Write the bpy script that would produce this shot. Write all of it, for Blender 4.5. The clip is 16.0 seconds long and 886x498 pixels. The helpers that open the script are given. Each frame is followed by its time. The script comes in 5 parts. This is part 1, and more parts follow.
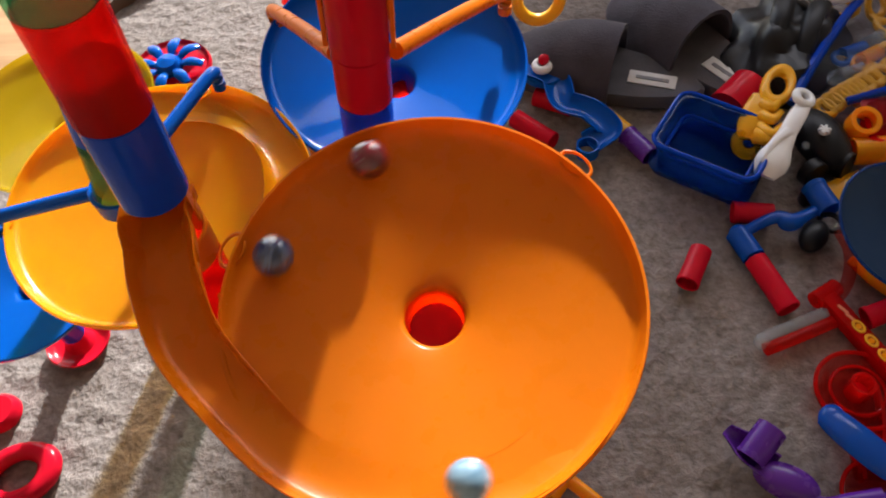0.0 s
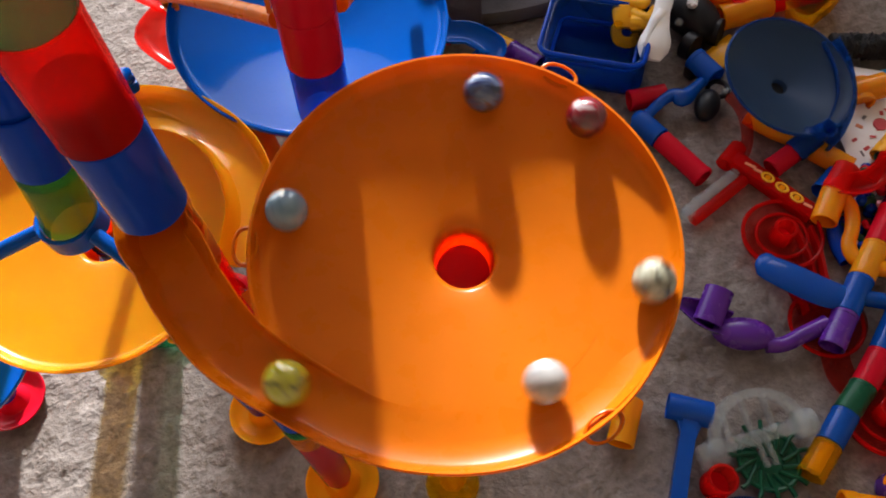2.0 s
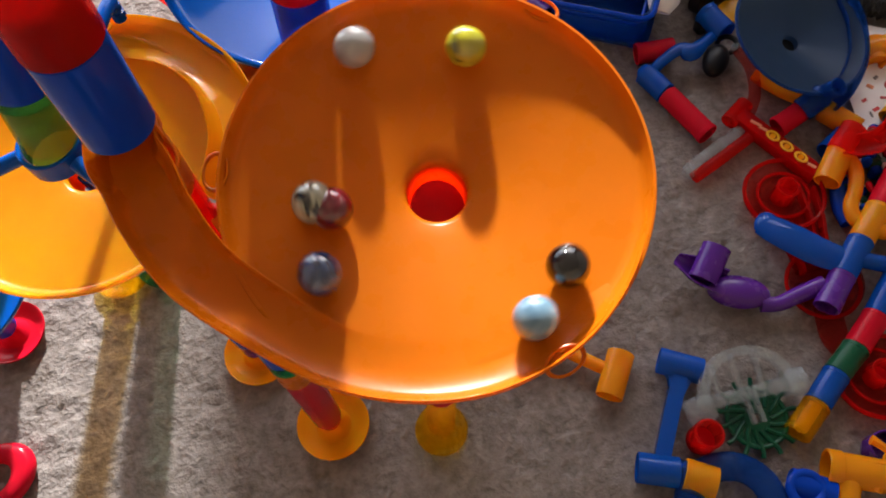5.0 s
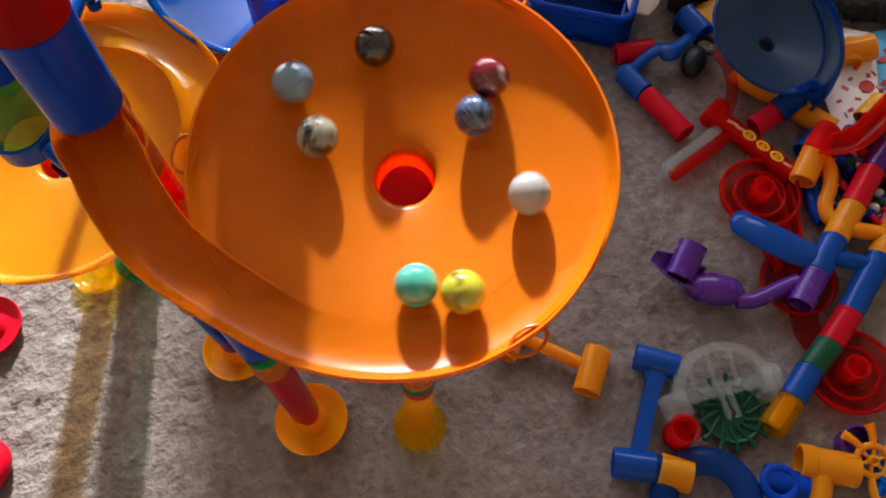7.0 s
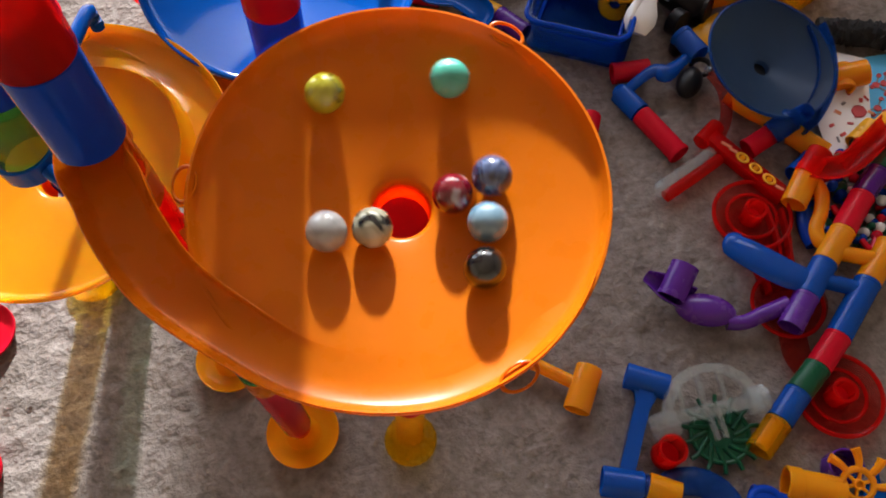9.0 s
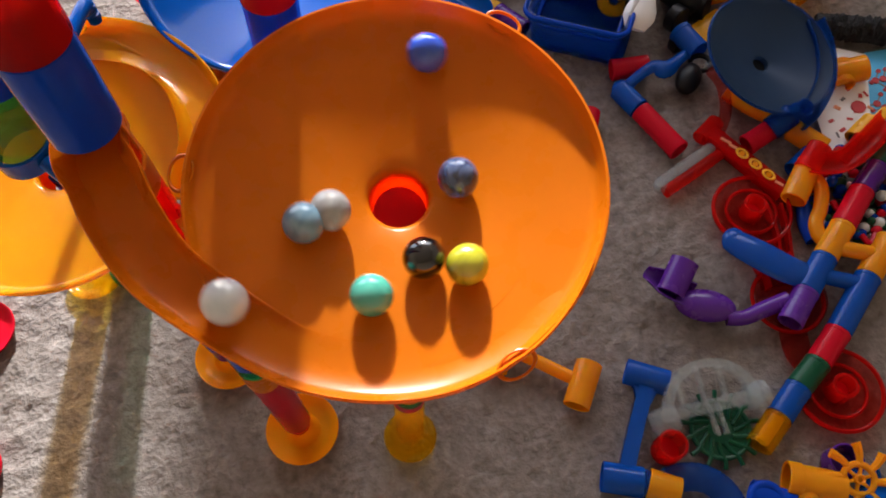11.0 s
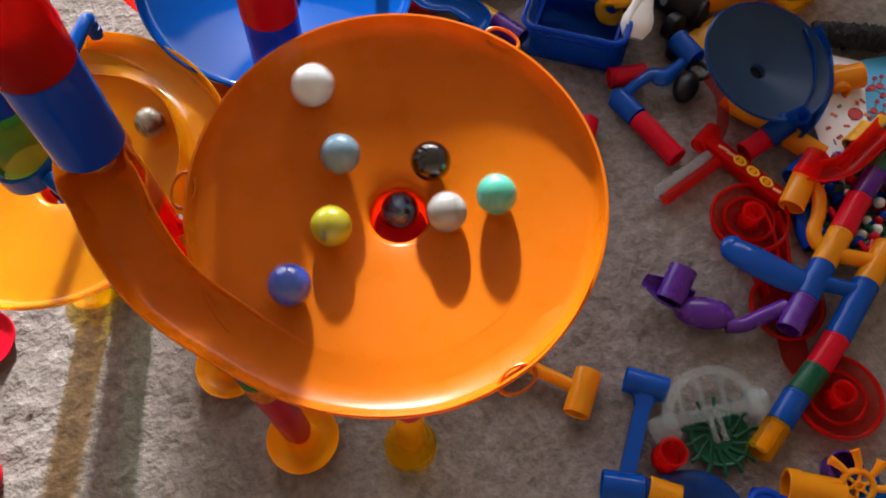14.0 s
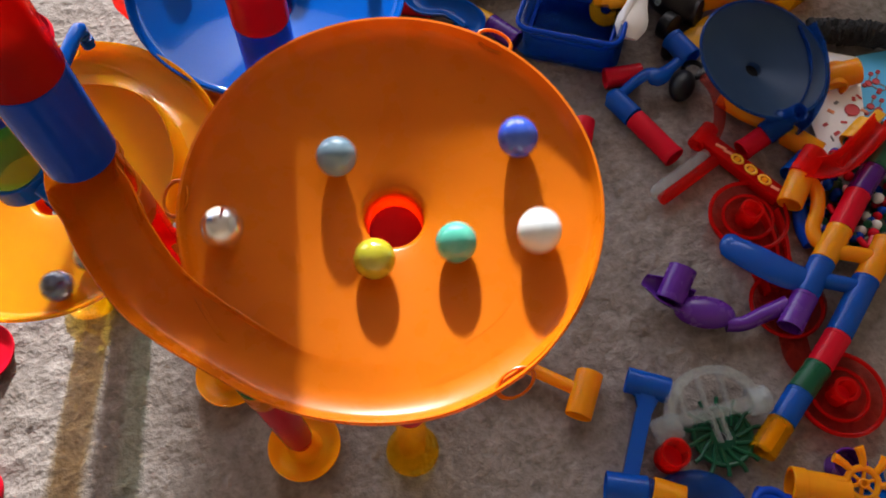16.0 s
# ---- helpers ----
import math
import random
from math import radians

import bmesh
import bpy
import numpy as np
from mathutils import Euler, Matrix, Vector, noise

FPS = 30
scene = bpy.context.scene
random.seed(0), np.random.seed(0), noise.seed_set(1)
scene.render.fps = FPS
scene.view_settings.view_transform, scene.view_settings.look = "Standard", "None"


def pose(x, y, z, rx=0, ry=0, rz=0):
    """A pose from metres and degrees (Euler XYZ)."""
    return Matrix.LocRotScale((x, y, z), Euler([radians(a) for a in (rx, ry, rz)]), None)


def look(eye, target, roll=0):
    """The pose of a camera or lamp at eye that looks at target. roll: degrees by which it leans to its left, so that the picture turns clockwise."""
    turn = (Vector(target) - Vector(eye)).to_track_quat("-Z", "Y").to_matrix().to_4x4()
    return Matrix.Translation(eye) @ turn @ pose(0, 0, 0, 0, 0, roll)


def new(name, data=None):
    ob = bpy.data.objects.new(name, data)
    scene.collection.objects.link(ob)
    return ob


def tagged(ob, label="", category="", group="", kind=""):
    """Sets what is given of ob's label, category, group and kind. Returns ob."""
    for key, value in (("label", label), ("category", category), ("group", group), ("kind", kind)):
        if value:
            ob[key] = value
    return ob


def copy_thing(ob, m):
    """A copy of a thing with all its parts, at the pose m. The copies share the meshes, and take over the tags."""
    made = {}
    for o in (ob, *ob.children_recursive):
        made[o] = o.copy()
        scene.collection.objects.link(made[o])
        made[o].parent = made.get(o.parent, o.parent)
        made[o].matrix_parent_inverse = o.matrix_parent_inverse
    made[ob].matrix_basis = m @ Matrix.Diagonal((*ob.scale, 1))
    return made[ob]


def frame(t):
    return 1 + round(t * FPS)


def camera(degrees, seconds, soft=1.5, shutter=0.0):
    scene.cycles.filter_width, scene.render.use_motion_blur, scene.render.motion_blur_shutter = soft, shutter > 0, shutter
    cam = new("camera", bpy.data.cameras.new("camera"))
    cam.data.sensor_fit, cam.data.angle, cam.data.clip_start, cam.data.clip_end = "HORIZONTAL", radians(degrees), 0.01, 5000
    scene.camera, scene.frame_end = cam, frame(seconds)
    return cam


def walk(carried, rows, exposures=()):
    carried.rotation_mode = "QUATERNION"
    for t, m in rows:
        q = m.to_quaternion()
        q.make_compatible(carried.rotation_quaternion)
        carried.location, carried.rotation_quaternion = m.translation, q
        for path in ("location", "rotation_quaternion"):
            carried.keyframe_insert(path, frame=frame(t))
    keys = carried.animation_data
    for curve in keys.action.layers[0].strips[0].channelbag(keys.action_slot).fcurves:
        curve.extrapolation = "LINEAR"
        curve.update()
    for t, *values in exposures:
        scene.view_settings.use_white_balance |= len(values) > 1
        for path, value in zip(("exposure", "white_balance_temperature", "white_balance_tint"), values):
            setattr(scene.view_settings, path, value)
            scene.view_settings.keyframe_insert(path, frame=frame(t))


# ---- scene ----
cam = camera(59.5, 16.0, soft=1.8, shutter=0.2)
PATH = [
    (0, (0.0341, -0.1519, 0.7262), (0.0043, 0.0099, 0.4753), -9.69),
    (0.5, (0.0115, -0.1604, 0.7069), (0.0113, 0.0075, 0.4583), -12.83),
    (1, (-0.0297, -0.1714, 0.7152), (-0.0004, -0.0119, 0.4629), -10.69),
    (1.5, (-0.0186, -0.1603, 0.7232), (0.0086, -0.0139, 0.4628), -8.28),
    (2, (-0.0197, -0.1455, 0.7259), (-0.0068, -0.0054, 0.4609), -10.90),
    (2.5, (-0.0159, -0.1484, 0.7220), (-0.0113, -0.0123, 0.4547), -12.94),
    (3, (-0.0126, -0.1528, 0.7189), (-0.0110, -0.0202, 0.4498), -13.75),
    (3.5, (-0.0102, -0.1551, 0.7163), (-0.0088, -0.0250, 0.4460), -13.70),
    (4, (-0.0102, -0.1563, 0.7177), (-0.0084, -0.0284, 0.4463), -13.36),
    (6.5, (-0.0011, -0.1619, 0.7196), (0.0072, -0.0343, 0.4482), -10.25),
    (7, (-0.0017, -0.1674, 0.7179), (0.0078, -0.0393, 0.4468), -9.72),
    (7.5, (-0.0012, -0.1691, 0.7185), (0.0093, -0.0412, 0.4473), -8.93),
    (8, (-0.0012, -0.1624, 0.7223), (0.0106, -0.0348, 0.4511), -7.93),
    (8.5, (-0.0004, -0.1604, 0.7239), (0.0121, -0.0320, 0.4530), -7.46),
    (9, (0.0004, -0.1600, 0.7274), (0.0125, -0.0308, 0.4569), -7.60),
    (11.5, (0.0008, -0.1646, 0.7244), (0.0129, -0.0350, 0.4541), -7.89),
    (12, (0.0021, -0.1634, 0.7264), (0.0144, -0.0339, 0.4561), -7.93),
    (12.5, (0.0019, -0.1642, 0.7263), (0.0146, -0.0345, 0.4561), -7.77),
    (13, (0.0022, -0.1636, 0.7277), (0.0153, -0.0334, 0.4577), -7.79),
    (13.5, (0.0011, -0.1609, 0.7298), (0.0140, -0.0304, 0.4599), -7.81),
    (14, (0.0008, -0.1614, 0.7287), (0.0136, -0.0304, 0.4591), -7.78),
    (14.5, (0.0030, -0.1634, 0.7299), (0.0158, -0.0320, 0.4605), -7.71),
    (15, (0.0040, -0.1638, 0.7332), (0.0175, -0.0321, 0.4640), -7.41),
    (15.5, (0.0042, -0.1630, 0.7334), (0.0180, -0.0309, 0.4644), -7.40),
    (16, (0.0027, -0.1611, 0.7268), (0.0157, -0.0287, 0.4579), -8.83),
]
walk(cam, [(t, look(eye, target, roll)) for t, eye, target, roll in PATH])

# ---- light ----
SUN = Vector((0.18, 1.0, 0.485)).normalized()
world = bpy.data.worlds.new("sky")
scene.world = world
world.use_nodes = True
sky = world.node_tree.nodes.new("ShaderNodeTexSky")
sky.sky_type = "NISHITA"
sky.sun_disc = False
sky.sun_elevation = math.asin(SUN.z)
sky.sun_rotation = math.atan2(SUN.x, SUN.y)
world.node_tree.links.new(sky.outputs[0], world.node_tree.nodes["Background"].inputs[0])
world.node_tree.nodes["Background"].inputs[1].default_value = 0.12
sun = new("sun", bpy.data.lights.new("sun", "SUN"))
sun.data.energy, sun.data.angle, sun.data.color = 4.1, radians(3.0), (1.0, 0.995, 0.98)
sun.matrix_world = look(SUN * 5, (0, 0, 0))
scene.view_settings.exposure = 1.46
for x, z, w, h, power in ((-0.82, 1.1, 1.7, 2.1, 5.9), (1.05, 1.75, 1.66, 0.88, 5.6)):
    pane = new("window_light", bpy.data.lights.new("window_light", "AREA"))
    pane.data.shape, pane.data.size, pane.data.size_y = "RECTANGLE", w, h
    pane.data.energy, pane.data.color = power, (1.0, 0.95, 0.99)
    pane.matrix_world = look((x, 2.1, z), (x, 0, z))


# ---- materials ----
def shader(name):
    m = bpy.data.materials.new(name)
    m.use_nodes = True
    t = m.node_tree
    return m, t, t.nodes["Principled BSDF"], t.nodes["Material Output"]


def noise_node(t, scale, detail=3.0, rough=0.55, space="Object"):
    c = t.nodes.new("ShaderNodeTexCoord")
    n = t.nodes.new("ShaderNodeTexNoise")
    n.inputs["Scale"].default_value, n.inputs["Detail"].default_value, n.inputs["Roughness"].default_value = scale, detail, rough
    t.links.new(c.outputs[space], n.inputs["Vector"])
    return n


def ramp(t, source, stops):
    r = t.nodes.new("ShaderNodeValToRGB")
    els = r.color_ramp.elements
    while len(els) < len(stops):
        els.new(0.5)
    for e, (pos, col) in zip(els, stops):
        e.position, e.color = pos, (*col, 1)
    t.links.new(source, r.inputs[0])
    return r


def bump(t, source, bsdf, strength, distance):
    b = t.nodes.new("ShaderNodeBump")
    b.inputs["Strength"].default_value, b.inputs["Distance"].default_value = strength, distance
    t.links.new(source, b.inputs["Height"])
    t.links.new(b.outputs[0], bsdf.inputs["Normal"])


def plastic(name, color, rough=0.22, clear=0.0, tint=None, glow=0.0, gloss=0.4, milky=0.0):
    """Moulded toy plastic with faint handling marks; clear: how much light passes straight through."""
    m, t, b, out = shader(name)
    big = noise_node(t, 35, 4)
    lo, hi = [tuple(c * k for c in color) for k in (0.96, 1.03)]
    col = ramp(t, big.outputs[0], [(0.3, lo), (0.7, hi)])
    t.links.new(col.outputs[0], b.inputs["Base Color"])
    fine = noise_node(t, 70, 3)
    rr = ramp(t, fine.outputs[0], [(0.35, (rough * 0.9,) * 3), (0.7, (rough * 1.2,) * 3)])
    t.links.new(rr.outputs[0], b.inputs["Roughness"])
    bump(t, big.outputs[0], b, 0.02, 0.001)
    b.inputs["IOR"].default_value = 1.46
    b.inputs["Specular IOR Level"].default_value = gloss
    if milky:
        b.inputs["Subsurface Weight"].default_value = milky
        b.inputs["Subsurface Radius"].default_value = (1.0, 0.42, 0.08)
        b.inputs["Subsurface Scale"].default_value = 0.016
    shade = b
    if glow:
        soft = t.nodes.new("ShaderNodeBsdfTranslucent")
        soft.inputs[0].default_value = (*color, 1)
        mix = t.nodes.new("ShaderNodeMixShader")
        mix.inputs[0].default_value = glow
        t.links.new(b.outputs[0], mix.inputs[1])
        t.links.new(soft.outputs[0], mix.inputs[2])
        t.links.new(mix.outputs[0], out.inputs[0])
        shade = mix
    if clear:
        see = t.nodes.new("ShaderNodeBsdfTransparent")
        see.inputs[0].default_value = (*(tint or color), 1)
        mix = t.nodes.new("ShaderNodeMixShader")
        mix.inputs[0].default_value = clear
        t.links.new(shade.outputs[0], mix.inputs[1])
        t.links.new(see.outputs[0], mix.inputs[2])
        t.links.new(mix.outputs[0], out.inputs[0])
    return m


ORANGE = plastic("orange_plastic", (0.74, 0.186, 0.004), 0.28, glow=0.32, gloss=0.28)
HOT = plastic("bright_orange_plastic", (0.99, 0.36, 0.008), 0.2, glow=0.35, gloss=0.35, milky=0.5)
AMBER = plastic("amber_plastic", (0.95, 0.34, 0.005), 0.22, glow=0.28, gloss=0.4, milky=0.5)
BLUE = plastic("blue_plastic", (0.002, 0.045, 0.41), 0.09, glow=0.1, gloss=0.16)
SKYBLUE = plastic("mid_blue_plastic", (0.001, 0.075, 0.4), 0.06, glow=0.08, gloss=0.16)
RED = plastic("red_plastic", (0.55, 0.006, 0.022), 0.18, glow=0.1, gloss=0.13)
PURPLE = plastic("purple_plastic", (0.09, 0.015, 0.25), 0.25)
WHITE = plastic("white_plastic", (0.75, 0.76, 0.78), 0.35)
BLACK = plastic("black_plastic", (0.007, 0.007, 0.009), 0.4, gloss=0.25)
GREEN = plastic("green_plastic", (0.006, 0.07, 0.033), 0.3, gloss=0.2)
LIME = plastic("lime_plastic", (0.14, 0.5, 0.02), 0.35)
YELLOW = plastic("yellow_plastic", (0.85, 0.42, 0.01), 0.3, glow=0.15)
T_RED = plastic("translucent_red_plastic", (0.9, 0.02, 0.018), 0.1, 0.6, (1.0, 0.34, 0.28), 0.6)
T_GREEN = plastic("translucent_green_plastic", (0.02, 0.29, 0.15), 0.12, 0.66, (0.5, 0.82, 0.64), 0.5)
T_YELLOW = plastic("translucent_yellow_plastic", (0.9, 0.5, 0.006), 0.12, 0.72, (1.0, 0.86, 0.24), 0.5)
Y_DISH = plastic("yellow_dish_plastic", (0.55, 0.4, 0.01), 0.15, 0.3, (1.0, 0.9, 0.4), 0.55)
P_RED = plastic("pale_translucent_red_plastic", (0.45, 0.012, 0.012), 0.15, 0.82, (1.0, 0.55, 0.5), 0.4)
T_BLUE = plastic("translucent_blue_plastic", (0.005, 0.07, 0.34), 0.12, 0.5, (0.35, 0.55, 0.95), 0.3)
SEABLUE = plastic("sea_blue_plastic", (0.004, 0.1, 0.52), 0.12, 0.2, (0.35, 0.6, 0.95), 0.3)
T_NAVY = plastic("translucent_navy_plastic", (0.05, 0.1, 0.19), 0.4, 0.4, (0.3, 0.45, 0.7), 0.4)
T_CLEAR = plastic("translucent_clear_plastic", (0.5, 0.55, 0.58), 0.12, 0.76, (0.95, 0.97, 0.97))
T_LIME = plastic("translucent_lime_plastic", (0.17, 0.24, 0.035), 0.12, 0.45, (0.7, 0.8, 0.4), 0.3)
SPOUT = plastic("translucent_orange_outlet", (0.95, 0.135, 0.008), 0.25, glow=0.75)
T_PURPLE = plastic("translucent_purple_plastic", (0.1, 0.01, 0.22), 0.15, 0.35, (0.5, 0.15, 0.8))


def make_carpet():
    m, t, b, out = shader("woven_carpet")
    tuft = noise_node(t, 120, 4, 0.55)
    blot = noise_node(t, 9, 5, 0.6)
    a = ramp(t, tuft.outputs[0], [(0.3, (0.172, 0.147, 0.134)), (0.5, (0.23, 0.2, 0.185)), (0.72, (0.29, 0.262, 0.246))])
    s = ramp(t, blot.outputs[0], [(0.3, (0.84, 0.81, 0.78)), (0.6, (1, 0.99, 0.98))])
    mul = t.nodes.new("ShaderNodeMix")
    mul.data_type, mul.blend_type = "RGBA", "MULTIPLY"
    mul.inputs[0].default_value = 1.0
    t.links.new(a.outputs[0], mul.inputs[6])
    t.links.new(s.outputs[0], mul.inputs[7])
    t.links.new(mul.outputs[2], b.inputs["Base Color"])
    b.inputs["Roughness"].default_value = 0.95
    b.inputs["Specular IOR Level"].default_value = 0.15
    bump(t, tuft.outputs[0], b, 0.75, 0.006)
    return m


def make_plain(name, color, rough=0.8, scale=6.0, spread=0.12, relief=0.2, fine=90.0):
    m, t, b, out = shader(name)
    n = noise_node(t, scale, 5)
    g = noise_node(t, fine, 4)
    col = ramp(t, n.outputs[0], [(0.3, tuple(c * (1 - spread) for c in color)), (0.7, tuple(min(1, c * (1 + spread)) for c in color))])
    t.links.new(col.outputs[0], b.inputs["Base Color"])
    b.inputs["Roughness"].default_value = rough
    bump(t, g.outputs[0], b, relief, 0.002)
    return m


def make_wood():
    m, t, b, out = shader("pale_wood")
    c = t.nodes.new("ShaderNodeTexCoord")
    mp = t.nodes.new("ShaderNodeMapping")
    mp.inputs["Scale"].default_value = (4, 60, 20)
    n = t.nodes.new("ShaderNodeTexNoise")
    n.inputs["Scale"].default_value, n.inputs["Detail"].default_value = 1.2, 6
    t.links.new(c.outputs["Object"], mp.inputs[0])
    t.links.new(mp.outputs[0], n.inputs["Vector"])
    col = ramp(t, n.outputs[0], [(0.3, (0.36, 0.2, 0.09)), (0.7, (0.52, 0.33, 0.17))])
    t.links.new(col.outputs[0], b.inputs["Base Color"])
    b.inputs["Roughness"].default_value = 0.45
    bump(t, n.outputs[0], b, 0.1, 0.002)
    return m


CARPET = make_carpet()
WALL = make_plain("wall_paint", (0.75, 0.69, 0.6), 0.85)
FELT = make_plain("dark_felt", (0.05, 0.045, 0.06), 0.95, 25, 0.3, 0.6, 400)
INSOLE = make_plain("insole_felt", (0.085, 0.082, 0.094), 0.95, 25, 0.25, 0.6, 400)
CLOTH = make_plain("white_label_cloth", (0.62, 0.62, 0.62), 0.8, 40, 0.08, 0.3, 500)
INK = make_plain("grey_ink", (0.2, 0.2, 0.22), 0.7)
PAPER = make_plain("white_paper", (0.84, 0.84, 0.86), 0.6, 20, 0.04)
PAPERBLUE = make_plain("blue_printed_paper", (0.08, 0.45, 0.8), 0.5, 20, 0.06)
PRINTRED = make_plain("red_print", (0.5, 0.05, 0.06), 0.6)
PRINTORANGE = make_plain("orange_print", (0.7, 0.25, 0.12), 0.6)
WOOD = make_wood()
DARKWOOD = make_plain("dark_edge_wood", (0.1, 0.055, 0.03), 0.5)
BRISTLE = make_plain("black_fuzz", (0.01, 0.01, 0.011), 0.9, 60, 0.4, 1.0, 500)


def marble_glass(name, stops, scale=60.0, rough=0.06, through_light=0.0, metal=0.0):
    """Glass with coloured swirls inside."""
    m, t, b, out = shader(name)
    n = noise_node(t, scale, 2, 0.5)
    n.inputs["Distortion"].default_value = 1.6
    col = ramp(t, n.outputs[0], stops)
    t.links.new(col.outputs[0], b.inputs["Base Color"])
    b.inputs["Roughness"].default_value = rough
    b.inputs["Metallic"].default_value = metal
    b.inputs["IOR"].default_value = 1.5
    b.inputs["Transmission Weight"].default_value = through_light
    b.inputs["Coat Weight"].default_value, b.inputs["Coat Roughness"].default_value, b.inputs["Coat IOR"].default_value = 1.0, 0.02, 1.55
    return m


# ---- mesh helpers ----
def part(name, bm, material, parent=None, label="", smooth=True):
    me = bpy.data.meshes.new(name)
    bmesh.ops.recalc_face_normals(bm, faces=bm.faces)
    bm.to_mesh(me)
    bm.free()
    for p in me.polygons:
        p.use_smooth = smooth
    me.materials.append(material)
    ob = new(name, me)
    if smooth:
        me.set_sharp_from_angle(angle=radians(38))
    if parent:
        ob.parent = parent
    if label:
        ob["label"] = label
    return ob


def thing(name, label, category, m=None, group="", kind=""):
    ob = new(name)
    ob.empty_display_size = 0.02
    if m:
        ob.matrix_basis = m
    return tagged(ob, label, category, group, kind)


def lathe(profile, n=48, bm=None, m=Matrix()):
    """Turns a closed outline of (radius, height) round the z axis."""
    bm = bm or bmesh.new()
    rings = []
    for i in range(n):
        a = 2 * math.pi * i / n
        rings.append([bm.verts.new(m @ Vector((r * math.cos(a), r * math.sin(a), z))) for r, z in profile])
    k = len(profile)
    for i in range(n):
        for j in range(k):
            p, q = rings[i], rings[(i + 1) % n]
            bm.faces.new((p[j], q[j], q[(j + 1) % k], p[(j + 1) % k]))
    return bm


def pipe(r, h, wall=0.0016, n=32, bm=None, m=Matrix(), lip=0.0006):
    """An open tube along z from 0 to h with softened ends."""
    e = lip
    return lathe([(r - wall, e), (r - wall + e, 0), (r - e, 0), (r, e), (r, h - e), (r - e, h), (r - wall + e, h), (r - wall, h - e)], n, bm, m)


def solid(r, h, n=24, bm=None, m=Matrix(), e=0.001):
    return lathe([(0.0001, 0), (r - e, 0), (r, e), (r, h - e), (r - e, h), (0.0001, h)], n, bm, m)


def box(sx, sy, sz, m=Matrix(), bm=None, bevel=0.0015):
    """A box with rounded edges, centred in x and y, from z 0 up."""
    own = bmesh.new()
    bmesh.ops.create_cube(own, size=1.0, matrix=Matrix.Translation((0, 0, sz / 2)) @ Matrix.Diagonal((sx, sy, sz, 1)))
    if bevel:
        bmesh.ops.bevel(own, geom=list(own.edges), offset=bevel, segments=2, affect="EDGES", profile=0.5)
    own.transform(m)
    if bm is None:
        return own
    me = bpy.data.meshes.new("piece")
    own.to_mesh(me)
    own.free()
    bm.from_mesh(me)
    bpy.data.meshes.remove(me)
    return bm


def curve_points(points, n=24):
    """A smooth line through points."""
    p = [Vector(q) for q in points]
    p = [p[0] * 2 - p[1], *p, p[-1] * 2 - p[-2]]
    out = []
    spans = len(p) - 3
    for i in range(n + 1):
        u = i / n * spans
        k = min(int(u), spans - 1)
        f = u - k
        a, b, c, d = p[k : k + 4]
        out.append(0.5 * (2 * b + (c - a) * f + (2 * a - 5 * b + 4 * c - d) * f * f + (3 * b - a - 3 * c + d) * f**3))
    return out


def sweep(points, section, bm=None, closed=True, scale=None, ring=False):
    """Carries an outline of (side, up) along a line, upright."""
    bm = bm or bmesh.new()
    rings, n = [], len(points)
    for i, p in enumerate(points):
        a, b = (points[(i - 1) % n], points[(i + 1) % n]) if ring else (points[max(i - 1, 0)], points[min(i + 1, n - 1)])
        way = (b - a).normalized()
        side = way.cross(Vector((0, 0, 1)))
        side = side.normalized() if side.length > 1e-4 else Vector((1, 0, 0))
        up = side.cross(way)
        k = scale(i / (n - 1)) if scale else 1.0
        k = k if isinstance(k, tuple) else (k, k)
        rings.append([bm.verts.new(p + side * s * k[0] + up * u * k[1]) for s, u in section])
    k = len(section)
    for i in range(n if ring else n - 1):
        p, q = rings[i], rings[(i + 1) % n]
        for j in range(k if closed else k - 1):
            bm.faces.new((p[j], q[j], q[(j + 1) % k], p[(j + 1) % k]))
    if not ring and closed:
        bm.faces.new(rings[0])
        bm.faces.new(rings[-1])
    return bm


def disc_section(r, n=12, flat=1.0):
    return [(r * math.cos(2 * math.pi * i / n), flat * r * math.sin(2 * math.pi * i / n)) for i in range(n)]


def trough(w, h, wall=0.0018, n=8):
    """The outline of a round-bottomed channel."""
    inner = [(-(w - wall) * math.cos(math.pi * i / n), h - (h - wall) * math.sin(math.pi * i / n)) for i in range(n + 1)]
    outer = [(w * math.cos(math.pi * i / n), h - h * math.sin(math.pi * i / n)) for i in range(n + 1)]
    return inner + outer


def along(a, b):
    """The pose at a whose z axis points at b."""
    a, b = Vector(a), Vector(b)
    return Matrix.Translation(a) @ (b - a).to_track_quat("Z", "Y").to_matrix().to_4x4()


def rod_between(a, b, r, bm=None, n=14):
    return solid(r, (Vector(b) - Vector(a)).length, n, bm, along(a, b), min(0.0008, r * 0.3))


def ball(r, bm=None, m=Matrix(), u=20, v=14):
    bm = bm or bmesh.new()
    bmesh.ops.create_uvsphere(bm, u_segments=u, v_segments=v, radius=r, matrix=m)
    return bm


def loop(r, thick, bm=None, m=Matrix(), n=28, k=10, sx=1.0):
    bm = bm or bmesh.new()
    rings = []
    for i in range(n):
        a = 2 * math.pi * i / n
        c = Vector((math.cos(a), math.sin(a), 0))
        rings.append([bm.verts.new(m @ Vector(((c.x * (r + thick * math.cos(b))) * sx, c.y * (r + thick * math.cos(b)), thick * math.sin(b)))) for b in (2 * math.pi * j / k for j in range(k))])
    for i in range(n):
        for j in range(k):
            p, q = rings[i], rings[(i + 1) % n]
            bm.faces.new((p[j], q[j], q[(j + 1) % k], p[(j + 1) % k]))
    return bm


